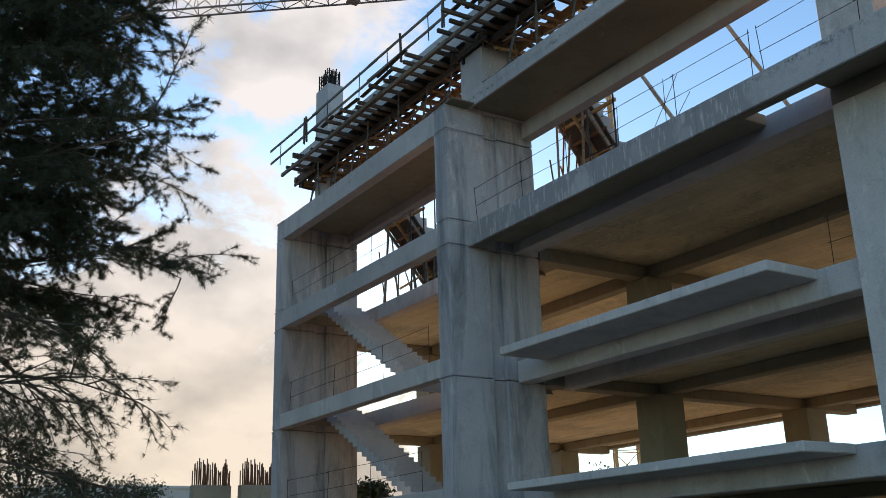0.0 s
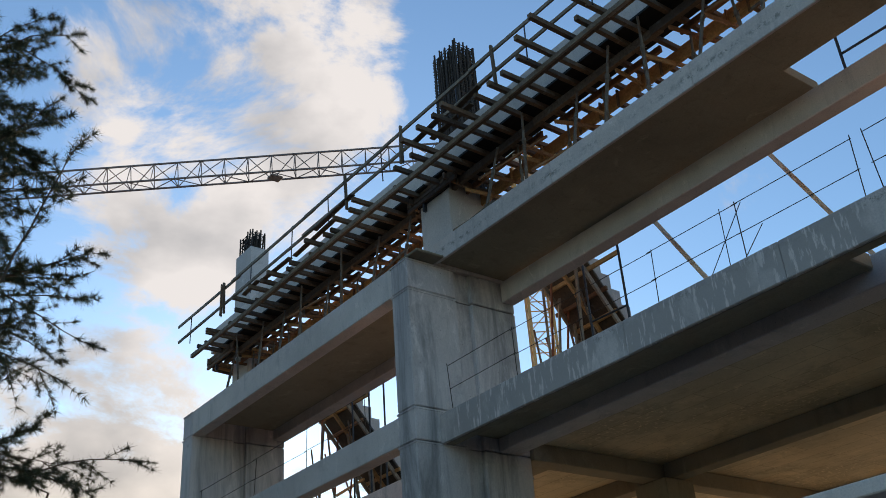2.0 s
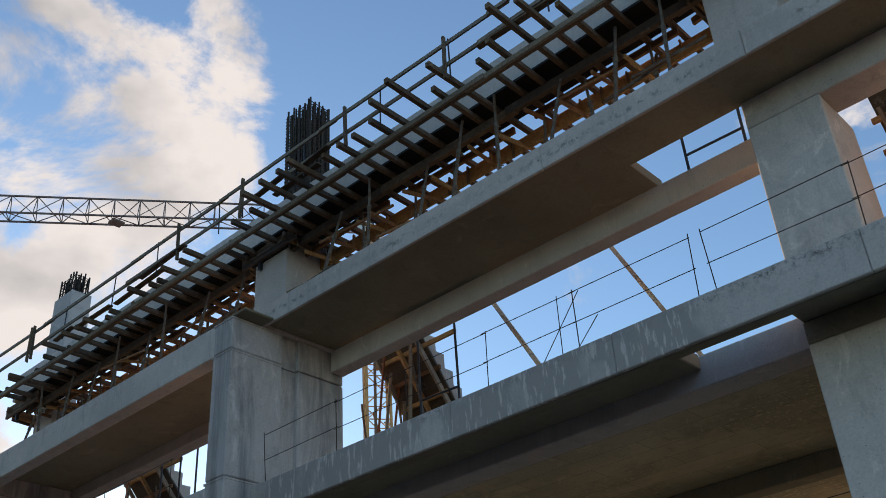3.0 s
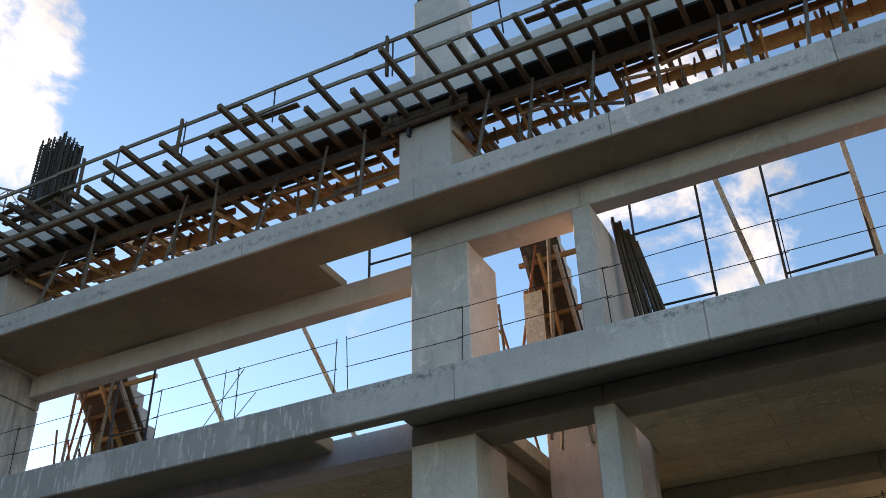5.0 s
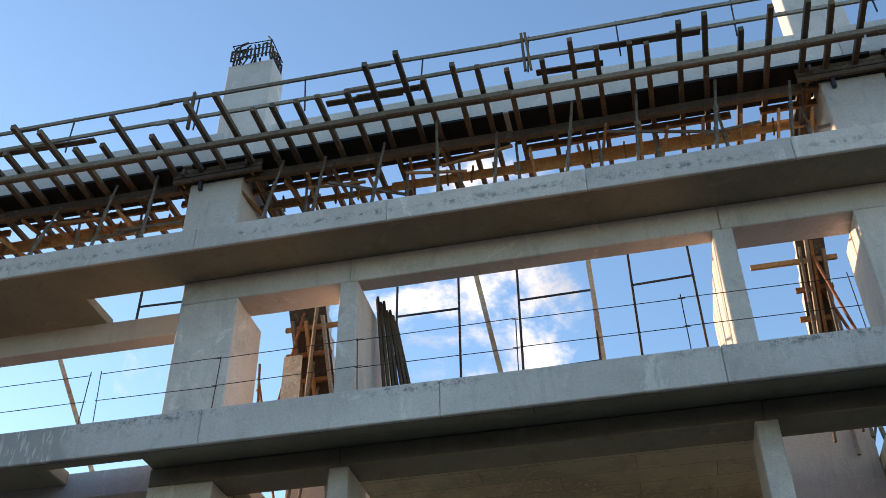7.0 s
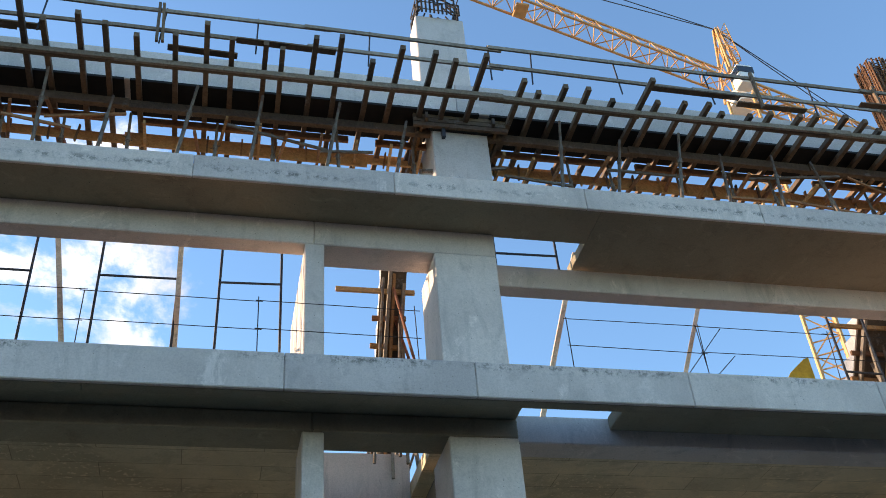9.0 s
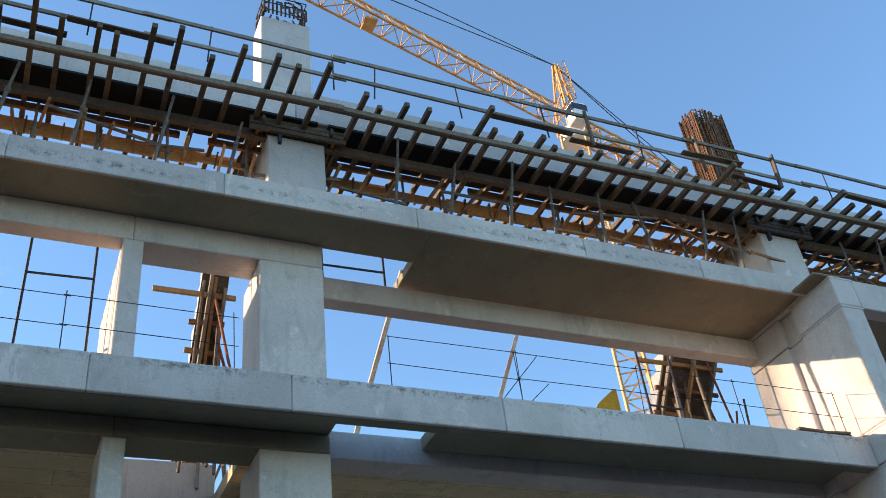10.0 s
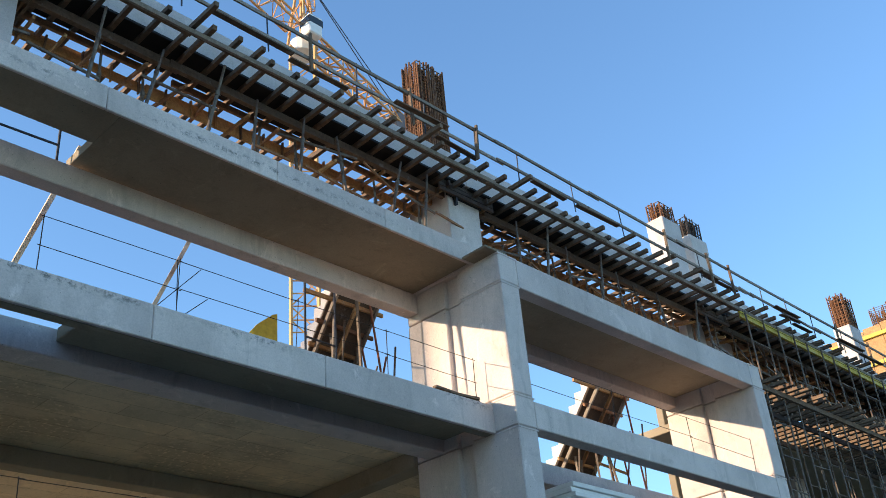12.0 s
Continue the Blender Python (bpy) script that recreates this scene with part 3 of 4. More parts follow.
def prop(x, y, z, height, lean=(0, 0)):
    p = thing("steel_prop", "rusty adjustable steel prop standing on the slab edge", "prop", "steel props under the formwork")
    p.matrix_world = Matrix.Translation((x, y, z)) @ Euler((lean[0], lean[1], random.uniform(0, 3))).to_matrix().to_4x4() @ Matrix.Diagonal((1, 1, height / 1.58, 1))
    for name, me in PROP:
        ob = new(name, me)
        ob.parent = p


rng = random.Random(21)
x = -26.2
while x < 26.6:
    on_bay = abs(x) > 16
    if not (4.9 < abs(x) < 6.4 or 15.4 < abs(x) < 17.1):
        z = L4 if on_bay else L4 + 0.45
        prop(x, 0.88 + rng.uniform(-0.06, 0.1), z, 14.16 - z, (rng.uniform(0.10, 0.26), rng.uniform(-0.07, 0.07)))
        prop(x + rng.uniform(0.3, 0.6), 1.6 + rng.uniform(-0.1, 0.1), z, 14.12 - z, (rng.uniform(-0.05, 0.05), rng.uniform(-0.06, 0.06)))
    x += rng.uniform(0.9, 1.25)


# ---- reinforcement standing out of the columns ----
def rebar_cage(x0, x1, y0, y1, z0, z1, mat, nx, ny, ties, label, bend=0.0):
    c = thing("rebar_cage", label, "rebar", "rebar cages on the columns", at=((x0 + x1) / 2, (y0 + y1) / 2, z0))
    rng = random.Random(int(x0 * 100))
    w, d, h = (x1 - x0) / 2, (y1 - y0) / 2, z1 - z0
    pts = [(-w + 2 * w * i / (nx - 1), s * d) for i in range(nx) for s in (-1, 1)]
    pts += [(s * w, -d + 2 * d * i / (ny - 1)) for i in range(1, ny - 1) for s in (-1, 1)]
    if not bend:
        pts += [(-w * 0.8 + 1.6 * w * i / 6, k * d * 0.45) for i in range(7) for k in (-1, 0, 1)]
    for px, py in pts:
        top = h + rng.uniform(-0.12, 0.1)
        ox, oy = rng.uniform(-0.03, 0.03), rng.uniform(-0.03, 0.03)
        if bend:
            stick("bar", (px, py, 0), (px, py, top - bend), 0.045, 0.045, mat, c, 6)
            stick("hook", (px, py, top - bend), (px * 0.55 + ox * 3, py * 0.6 + oy * 3, top), 0.038, 0.038, mat, c, 6)
        else:
            stick("bar", (px, py, 0), (px + ox, py + oy, top), 0.05, 0.05, mat, c, 6)
    for k in range(ties):
        z = h * (k + 0.5) / ties + rng.uniform(-0.02, 0.02)
        for a, b in (((-w, -d), (w, -d)), ((w, -d), (w, d)), ((w, d), (-w, d)), ((-w, d), (-w, -d))):
            e = 0.02
            stick("stirrup", (a[0] * (1 + e), a[1] * (1 + e), z), (b[0] * (1 + e), b[1] * (1 + e), z + rng.uniform(-0.03, 0.03)), 0.024, 0.024, mat, c, 5)
    return c


# cages at negative x stand backlit: that is put into a darker steel colour
for sx, mat, word in ((-1, DARKREBAR, "dark"), (1, REBAR, "rusty")):
    a, b = sorted((sx * 16.0, sx * 16.9))
    rebar_cage(a, b, 1.87, 2.40, L5 - 0.7, 18.55, mat, 13, 8, 42, word + " tall rebar cage standing on the ring beam")
    a, b = sorted((sx * 5.2, sx * 6.08))
    rebar_cage(a, b, 1.70, 2.35, 18.05, 18.65, DARKREBAR, 11, 6, 3, "short dark rebar ends with hooked tops on a column stub", 0.2)
    a, b = sorted((sx * 26.6, sx * 27.4))
    rebar_cage(a, b, 1.90, 2.35, 17.95, 18.6, DARKREBAR if sx < 0 else REBAR, 6, 4, 5, "short rebar ends on a column stub")


# ---- rebar guard line along the balcony edges ----
def guard_line(x0, x1, y, z, step, seed):
    g = thing("guard_line", "thin rusty rebar guard line on bent stakes along the slab edge", "guard rail", "rebar guard lines")
    rng = random.Random(seed)
    xs = []
    x = x0
    while x < x1:
        xs.append(x)
        stick("stake", (x, y, z - 0.02), (x + rng.uniform(-0.05, 0.05), y + rng.uniform(-0.05, 0.05), z + 1.02), 0.016, 0.016, DARKREBAR, g, 6)
        x += step * rng.uniform(0.8, 1.2)
    for h in (0.98, 0.50):
        for a, b in zip(xs[:-1], xs[1:]):
            stick("line", (a - 0.05, y - 0.012, z + h), (b + 0.05, y - 0.012, z + h + rng.uniform(-0.025, 0.025)), 0.013, 0.013, DARKREBAR, g, 5)
    return g


guard_line(-15.8, -6.9, 0.78, L3, 1.95, 31)
guard_line(-6.8, 6.8, 0.78, L3, 2.1, 32)
guard_line(6.9, 15.8, 0.78, L3, 1.95, 33)
guard_line(-25.8, -16.7, 0.25, L3 + 0.03, 2.6, 34)
guard_line(16.7, 25.8, 0.25, L3 + 0.03, 2.6, 35)
guard_line(-25.8, -16.7, 0.25, L2, 2.6, 36)
guard_line(-25.8, -16.7, 0.25, L1, 2.6, 37)
guard_line(-7.0, 12.0, 2.2, L2, 2.4, 38)
guard_line(-14.5, 12.0, 14.8, L1, 2.4, 39)


# ---- stairs of the open bay ----
def stair_flight(x_top, z_top, x_low, z_low, y0, y1, n):
    s = thing("stair_flight", "bare concrete stair flight with unfinished steps", "stairs", "stair flights in the open bay")
    bm = bmesh.new()
    dx, dz = (x_low - x_top) / n, (z_top - z_low) / n
    top = [(x_top, z_top)]
    for i in range(n):
        top += [(x_top + dx * (i + 1), z_top - dz * i), (x_top + dx * (i + 1), z_top - dz * (i + 1))]
    d, q = 0.24, 0.14 if x_low < x_top else -0.14
    low = [(px + q, pz - d) for px, pz in top[::-1]]
    prof = top + low
    a = [bm.verts.new((px, y0, pz)) for px, pz in prof]
    b = [bm.verts.new((px, y1, pz)) for px, pz in prof]
    k = len(prof)
    for i in range(k):
        j = (i + 1) % k
        bm.faces.new((a[i], a[j], b[j], b[i]))
    bm.faces.new(a)
    bm.faces.new(b[::-1])
    part("steps", bm, PALE, s)


for hi, lo in ((L3, L2), (L2, L1), (L1, L0)):
    stair_flight(-24.7, hi, -19.3, lo, 0.95, 2.1, 19)
    stair_flight(-17.6, hi - 0.2, -21.0, lo + 1.0, 3.0, 4.2, 12)
    cb("landing", -18.6, -16.53, 2.8, 4.3, hi - 0.32, hi - 0.1, SHADECONCRETE, label="stair landing slab")
    cb("landing", -25.99, -24.75, 0.36, 2.38, hi - 0.3, hi - 0.1, SHADECONCRETE, label="stair landing slab")


# ---- stair formwork on the top floor ----
def stair_form(x0, x1, y_low, y_high, z_low, z_high, out, seed):
    """A newly cast flight that climbs towards the front, still on its timber; joists stick out on the side named by out."""
    rng = random.Random(seed)
    f = thing("stair_formwork", "raw timber formwork and props under a new concrete stair flight", "formwork", "stair formwork on the top floor")
    way = Vector((0, y_high - y_low, z_high - z_low))
    down = Vector((0, way.z, -way.y)).normalized()
    if down.z > 0:
        down = -down
    base = Vector((0, y_low, z_low + 0.25))
    mid = Vector(((x0 + x1) / 2, 0, 0))
    # stepped pale flight
    bm = bmesh.new()
    n = 12
    prof = [base + way * (k / n) for k in range(n + 1)]
    top = []
    for a, b in zip(prof[:-1], prof[1:]):
        top += [(a.y, b.z + 0.16), (b.y, b.z + 0.16)]
    line = top + [(p.y, p.z - 0.10) for p in prof[::-1]]
    va = [bm.verts.new((x0, py, pz)) for py, pz in line]
    vb = [bm.verts.new((x1, py, pz)) for py, pz in line]
    for k in range(len(line)):
        m = (k + 1) % len(line)
        bm.faces.new((va[k], va[m], vb[m], vb[k]))
    bm.faces.new(va)
    bm.faces.new(vb[::-1])
    part("flight", bm, PALE, f, "pale concrete flight")
    part("soffit_board", bar(base + down * 0.13 + mid, base + way + down * 0.13 + mid, x1 - x0 + 0.04, 0.03), DARKWOOD, f, "dark board soffit")
    for k in range(9):
        p = base + way * ((k + 0.4) / 9) + down * 0.19
        far = 0.85 if k % 3 == 1 else 0.1
        xa, xb = (x0 - 0.1, x1 + far) if out > 0 else (x0 - far, x1 + 0.1)
        stick("joist", (xa + rng.uniform(-0.08, 0.08), p.y, p.z), (xb + rng.uniform(-0.12, 0.12), p.y + rng.uniform(-0.04, 0.04), p.z + rng.uniform(-0.03, 0.03)), 0.06, 0.09, NEWWOOD if k % 2 else RUSTWOOD, f)
    for k in range(3):
        x = x0 + 0.06 + (x1 - x0 - 0.12) * k / 2 + rng.uniform(-0.04, 0.04)
        p, q = base + down * 0.28, base + way * rng.uniform(0.85, 1.0) + down * 0.28
        stick("stringer", (x, p.y, p.z), (x + rng.uniform(-0.06, 0.06), q.y, q.z), 0.06, 0.10, NEWWOOD if k % 2 else GREYWOOD, f)
    side = 1 if out < 0 else -1
    edge = x1 if out < 0 else x0
    for k in range(3):
        p = base + way * (0.45 + 0.18 * k) + down * 0.3
        stick("raking_prop", (edge + side * (0.95 - 0.2 * k), p.y + 0.2, L3), (edge - side * 0.15 * k, p.y - 0.1, p.z + 0.35), 0.055, 0.055, REDSTEEL, f, 8)
        stick("raking_prop", (edge + side * 0.25 * k, p.y + 0.3, L3), (edge + side * (0.95 - 0.2 * k), p.y, L3 + 2.7), 0.05, 0.05, REDSTEEL if k % 2 else STEEL, f, 8)
    stick("prop_tie", (edge - side * 0.3, (y_low + y_high) / 2, L3 + 1.75), (edge + side * 1.2, (y_low + y_high) / 2, L3 + 1.65), 0.045, 0.07, NEWWOOD, f)
    for k in range(7):
        t = rng.uniform(0.3, 0.98)
        p = base + way * t + down * 0.33
        x = rng.uniform(x0, x1)
        stick("shore", (x + rng.uniform(-0.35, 0.35), p.y + rng.uniform(-0.3, 0.5), L3), (x, p.y, p.z), 0.055, 0.055, STEEL if k % 2 else GREYWOOD, f, 8 if k % 2 else 4)


for sx in (-1, 1):
    for x0, x1, yl, yh, out, seed in ((4.25, 4.95, 6.0, 3.5, -1, 1), (14.8, 16.1, 6.6, 3.6, -1, 2), (24.1, 25.7, 6.6, 3.4, -1, 3)):
        a, b = (x0, x1) if sx > 0 else (-x1, -x0)
        if sx > 0 and seed == 1:
            a, b = 4.58, 5.03
        stair_form(a, b, yl, yh, L3 + 0.1, L4 + 0.75, out * sx, seed + 10 * sx)


# ---- scaffold tubes and timber shores behind the front row ----
def scaffold_frame(x0, x1, y, z0, z1, seed):
    rng = random.Random(seed)
    s = thing("scaffold_frame", "dark scaffold frame of thin tubes standing on the floor slab", "scaffolding", "scaffold frames")
    for x in (x0, x1):
        stick("upright", (x, y, z0), (x + rng.uniform(-0.03, 0.03), y, z1), 0.05, 0.05, DARKSTEEL, s, 8)
    for z in [z for z in (z0 + 0.4, z0 + 2.0, z0 + 3.55) if z < z1 - 0.3] + [z1 - 0.25]:
        stick("cross_tube", (x0, y, z), (x1, y, z + rng.uniform(-0.04, 0.04)), 0.045, 0.045, DARKSTEEL, s, 8)


for x0, x1, y in ((-2.9, -1.66, 4.0), (-0.52, 0.86, 4.0), (1.59, 2.75, 4.0), (-14.6, -13.6, 3.6), (13.7, 14.5, 3.5), (-21.9, -20.8, 3.4), (17.9, 19.0, 3.4), (-23.4, -22.6, 3.4)):
    scaffold_frame(x0, x1, y, L3, 13.6, int(x0 * 10))
for x0, x1 in ((6.5, 7.7), (-7.6, -6.6)):
    scaffold_frame(x0, x1, 2.6, 12.122, 13.9, int(x0 * 10))


def shore(xb, yb, xt, yt, zt):
    s = thing("timber_shore", "pale round timber shore raking up behind the beam", "timber shore", "raking timber shores")
    part("pole", bar((xb, yb, L3), (xt, yt, zt), 0.09, 0.08), PALEWOOD, s)
    part("foot_block", box(xb - 0.14, xb + 0.14, yb - 0.1, yb + 0.1, L3, L3 + 0.05), WOOD, s)


for xm, xl in ((-10.08, -9.4), (-12.9, -12.15), (8.33, 7.89), (11.18, 10.62), (-1.22, -0.97), (0.88, 0.92)):
    k = (xm - xl) / 1.45
    shore(xl - k * 2.2, 4.3, xm + k * 0.9, 3.8, 13.6)


def leaning_planks(x, out):
    s = thing("leaning_planks", "dark stack of boards leaning behind the thin column", "planks")
    rng = random.Random(7)
    for i in range(7):
        stick("plank", (x + out * (0.30 + 0.09 * i), 2.72 + 0.04 * i, L3), (x + out * (0.04 + 0.05 * i), 2.62 + 0.03 * i, 12.0 - 0.07 * i + rng.uniform(-0.1, 0.1)), 0.14, 0.045, DARKWOOD, s)


leaning_planks(-2.92, 1)


def end_panel(x, y):
    t = thing("plywood_panel", "pale plywood panel standing on end beside the stair formwork", "panel")
    part("panel", box(x - 0.17, x + 0.17, y - 0.02, y + 0.02, L3, 11.35), PALEWOOD, t)
    for k in (-0.12, 0.12):
        part("batten", box(x + k - 0.03, x + k + 0.03, y + 0.022, y + 0.08, L3, 11.3), RUSTWOOD, t)


end_panel(-4.62, 3.2)


def rebar_horse(x, y):
    """Crossed rods left tied to the guard line."""
    s = thing("bent_rods", "crossed thin rods tied on the slab edge", "rods", "crossed rods on the slab edge")
    for a, b in (((0, 0, 0.1), (0.75, 0, 0.98)), ((0.35, 0, -0.02), (0.37, 0, 1.05)), ((0.4, 0.1, 0.02), (0.95, 0.1, 0.55)), ((0.0, 0, 0.1), (0.95, 0.05, 0.15))):
        stick("rod", (x + a[0], y + a[1], L3 + a[2]), (x + b[0], y + b[1], L3 + b[2]), 0.014, 0.014, DARKREBAR, s, 5)


rebar_horse(8.75, 0.8)
rebar_horse(-9.6, 0.8)


# ---- lattice cranes ----
def lattice(bm, a, b, w, h, bays, chord, web, tri=False):
    """A lattice girder from a to b: four chords, or three with the single one on top."""
    a, b = Vector(a), Vector(b)
    d = (b - a).normalized()
    up = Vector((0, 0, 1)) if abs(d.z) < 0.9 else Vector((0.6, 0.8, 0))
    s = d.cross(up).normalized()
    u = s.cross(d)
    if tri:
        sect = [s * w / 2, -s * w / 2, u * h]
    else:
        sect = [s * w / 2 + u * h / 2, -s * w / 2 + u * h / 2, -s * w / 2 - u * h / 2, s * w / 2 - u * h / 2]
    for c in sect:
        add_bar(bm, a + c, b + c, chord, n=4)
    k = len(sect)
    for i in range(bays):
        p, q = a + (b - a) * (i / bays), a + (b - a) * ((i + 1) / bays)
        for j in range(k):
            c0, c1 = sect[j], sect[(j + 1) % k]
            add_bar(bm, p + c0, p + c1, web, n=4)
            if i % 2:
                add_bar(bm, p + c0, q + c1, web, n=4)
            else:
                add_bar(bm, p + c1, q + c0, web, n=4)
    return bm


def crane(name_label, mx, my, z_jib, direction, length, apex, mat, jib_mat, mast_w, jib_h=1.55, pitch=1.45):
    c = thing("tower_crane", name_label, "crane", at=(mx, my, 0))
    d = Vector((*direction, 0)).normalized()
    part("mast", lattice(bmesh.new(), (0, 0, 0), (0, 0, z_jib - 1.5), mast_w, mast_w, int(z_jib / 1.7), 0.15, 0.065), mat, c)
    part("jib", lattice(bmesh.new(), d * 1.0 + Vector((0, 0, z_jib)), d * length + Vector((0, 0, z_jib)), 1.25, jib_h, int(length / pitch), 0.12, 0.055, True), jib_mat, c)
    part("counter_jib", lattice(bmesh.new(), -d * 0.8 + Vector((0, 0, z_jib)), -d * 13 + Vector((0, 0, z_jib)), 1.3, 0.9, 8, 0.14, 0.08), mat, c)
    part("counterweight", box(-0.5, 0.5, -0.7, 0.7, -1.6, 0.4, 0.05), GREYCRANE, c).location = -d * 11.5 + Vector((0, 0, z_jib))
    bm = bmesh.new()
    s = Vector((-d.y, d.x, 0))
    for k in (-1, 1):
        for e in (-1, 1):
            add_bar(bm, Vector((0, 0, z_jib - 1.0)) + s * 0.7 * k + d * 0.7 * e, Vector((0, 0, z_jib + apex)) + s * 0.12 * k + d * 0.12 * e, 0.14)
    for i in range(4):
        z0, z1, w0, w1 = z_jib + apex * i / 4, z_jib + apex * (i + 1) / 4, 0.7 * (1 - i / 4.4), 0.7 * (1 - (i + 1) / 4.4)
        for k in (-1, 1):
            add_bar(bm, Vector((0, 0, z0)) + s * w0 * k - d * w0, Vector((0, 0, z1)) + s * w1 * k + d * w1, 0.07)
            add_bar(bm, Vector((0, 0, z0)) - s * w0 + d * w0 * k, Vector((0, 0, z1)) + s * w1 + d * w1 * k, 0.07)
    part("tower_head", bm, mat, c)
    part("slewing_ring", bar((0, 0, z_jib - 1.7), (0, 0, z_jib - 0.7), 1.7, n=14), WHITEPAINT, c, "white slewing platform")
    cabin = part("cabin", box(-0.55, 0.55, -0.5, 0.5, -0.8, 0.8, 0.08), WHITEPAINT, c, "white operator cabin")
    cabin.matrix_local = Matrix.Translation(s * 1.35 + d * 0.8 + Vector((0, 0, z_jib - 0.6)))
    part("window", box(-0.45, 0.45, -0.5, 0.5, 0.05, 0.6), GLASS, cabin, "dark cabin glass").scale = (1.28, 1.02, 1)
    top = Vector((0, 0, z_jib + apex))
    for q in () if apex < 3 else (d * length * 0.45 + Vector((0, 0, z_jib + 1.5)), d * length * 0.8 + Vector((0, 0, z_jib + 1.5)), -d * 12 + Vector((0, 0, z_jib + 0.5)), -d * 12.4 + Vector((0, 0, z_jib + 0.45)) + s * 0.4):
        part("pendant", bar(top, q, 0.075, n=6), DARKSTEEL, c)
    part("trolley", box(-0.4, 0.4, -0.5, 0.5, -0.3, -0.12, 0.03), jib_mat, c).location = d * length * 0.3 + Vector((0, 0, z_jib))
    cage = part("ladder_cage", lattice(bmesh.new(), Vector((0, 0, z_jib + apex * 0.35)) + s * 0.8, Vector((0, 0, z_jib + apex * 0.95)) + s * 0.55, 0.5, 0.5, 5, 0.04, 0.04), mat, c)
    return c


# first crane's jib stands against the light, so its colour is darkened to grey
crane("lattice tower crane behind the building, its long jib darkened as backlit", -50.1, 37.1, 47.0, (-0.62, -0.785), 66, 2.0, CRANE, GREYCRANE, 1.7, 1.95, 1.9)
crane("orange lattice tower crane with a white cabin behind the building", 33.8, 29.2, 48.7, (-0.965, -0.26), 56, 6.0, CRANE, CRANE, 1.6)


# ---- the wing beyond the stair bay ----
def wing():
    w = thing("concrete_wing", "unfinished concrete wing with pale columns behind scaffolding", "building")
    for x in (28.55, 40.0, 49.0):
        cb("column", x - 0.5, x + 0.5, 1.82, 2.5, L0 - 0.2, 17.85 if x < 45 else 16, PALE, w)
    for x0, x1 in ((27.6, 38.6), (38.604, 50)):
        cb("ring_beam", x0, x1, 1.02, 1.78, L5 - 0.5, L5 + 0.1, PALE, w)
    cb("floor_slab", 27.5, 50, 1.8, 4.9, L5 - 0.3, L5 - 0.02, SHADECONCRETE, w)
    cb("floor_slab", 27.5, 50, 2.5, 4.9, 11.6, 11.85, SHADECONCRETE, w)
    # wall added as a dark backing in place of the interior's shade
    cb("wall", 29.5, 50, 4.95, 5.2, L0, L5 - 0.32, SHADECONCRETE, w)
    for x in (31.0, 36.0, 43.0):
        cb("column", x - 0.4, x + 0.4, 3.9, 4.7, L0, L5 - 0.32, CONCRETE, w)


wing()
platform(27.4, 38.4, 17, 0.0, 0.05)
platform(38.6, 49.5, 18, 0.0, 0.05)


def yellow_beam(x0, x1):
    t = thing("formwork_beam", "long yellow timber formwork beam along the platform edge", "formwork beam", "yellow formwork beams")
    bm = bmesh.new()
    add_box(bm, x0, x1, 0.30, 0.38, 13.92, 13.96)
    add_box(bm, x0, x1, 0.325, 0.355, 13.96, 14.08)
    add_box(bm, x0, x1, 0.30, 0.38, 14.08, 14.12)
    part("girder", bm, YELLOWPAINT, t)


yellow_beam(27.0, 38.5)
yellow_beam(38.55, 49.5)


def low_deck(x0, x1, seed):
    rng = random.Random(seed)
    p = thing("formwork_deck", "grey weathered timber joists of a lower formwork deck", "formwork", "lower formwork decks")
    x = x0
    while x < x1:
        stick("joist", (x + rng.uniform(-0.06, 0.06), -0.35 + rng.uniform(-0.2, 0.2), 11.85), (x, 3.0, 11.85 + rng.uniform(-0.03, 0.03)), 0.10, 0.10, WOOD, p)
        x += rng.uniform(0.36, 0.46)
    for y in (0.2, 1.2, 2.4):
        stick("ledger", (x0 - 0.2, y, 11.72), (x1, y + rng.uniform(-0.05, 0.05), 11.72), 0.08, 0.15, WOOD, p)


low_deck(27.0, 38.2, 41)
low_deck(38.3, 49.0, 42)
rng = random.Random(51)
x = 27.2
while x < 49:
    for z0, z1 in ((11.9, 14.15), (0.0, 11.65)):
        s = thing("scaffold_frame", "grey scaffold frame of tubes under the decks", "scaffolding", "scaffold frames under the wing")
        for y in (0.25, 1.3):
            stick("upright", (x, y, z0), (x + rng.uniform(-0.05, 0.05), y, z1), 0.055, 0.055, STEEL, s, 8)
            stick("upright", (x + 1.0, y, z0), (x + 1.0 + rng.uniform(-0.05, 0.05), y, z1), 0.055, 0.055, STEEL, s, 8)
            for k in range(int((z1 - z0) / 0.95)):
                stick("cross_tube", (x, y, z0 + 0.35 + k * 0.95), (x + 1.0, y, z0 + 0.35 + k * 0.95 + rng.uniform(-0.02, 0.02)), 0.04, 0.04, STEEL, s, 6)
        stick("brace", (x, 0.25, z0 + 0.2), (x + 1.0, 1.3, z1 - 0.3), 0.035, 0.035, STEEL, s, 6)
    x += 1.85
rebar_cage(39.55, 40.45, 1.87, 2.40, 17.85, 19.2, REBAR, 8, 5, 12, "rusty rebar cage on a pale column stub")
rebar_cage(28.15, 28.95, 1.92, 2.40, 17.85, 18.6, DARKREBAR, 6, 4, 6, "dark rebar ends on a column stub")


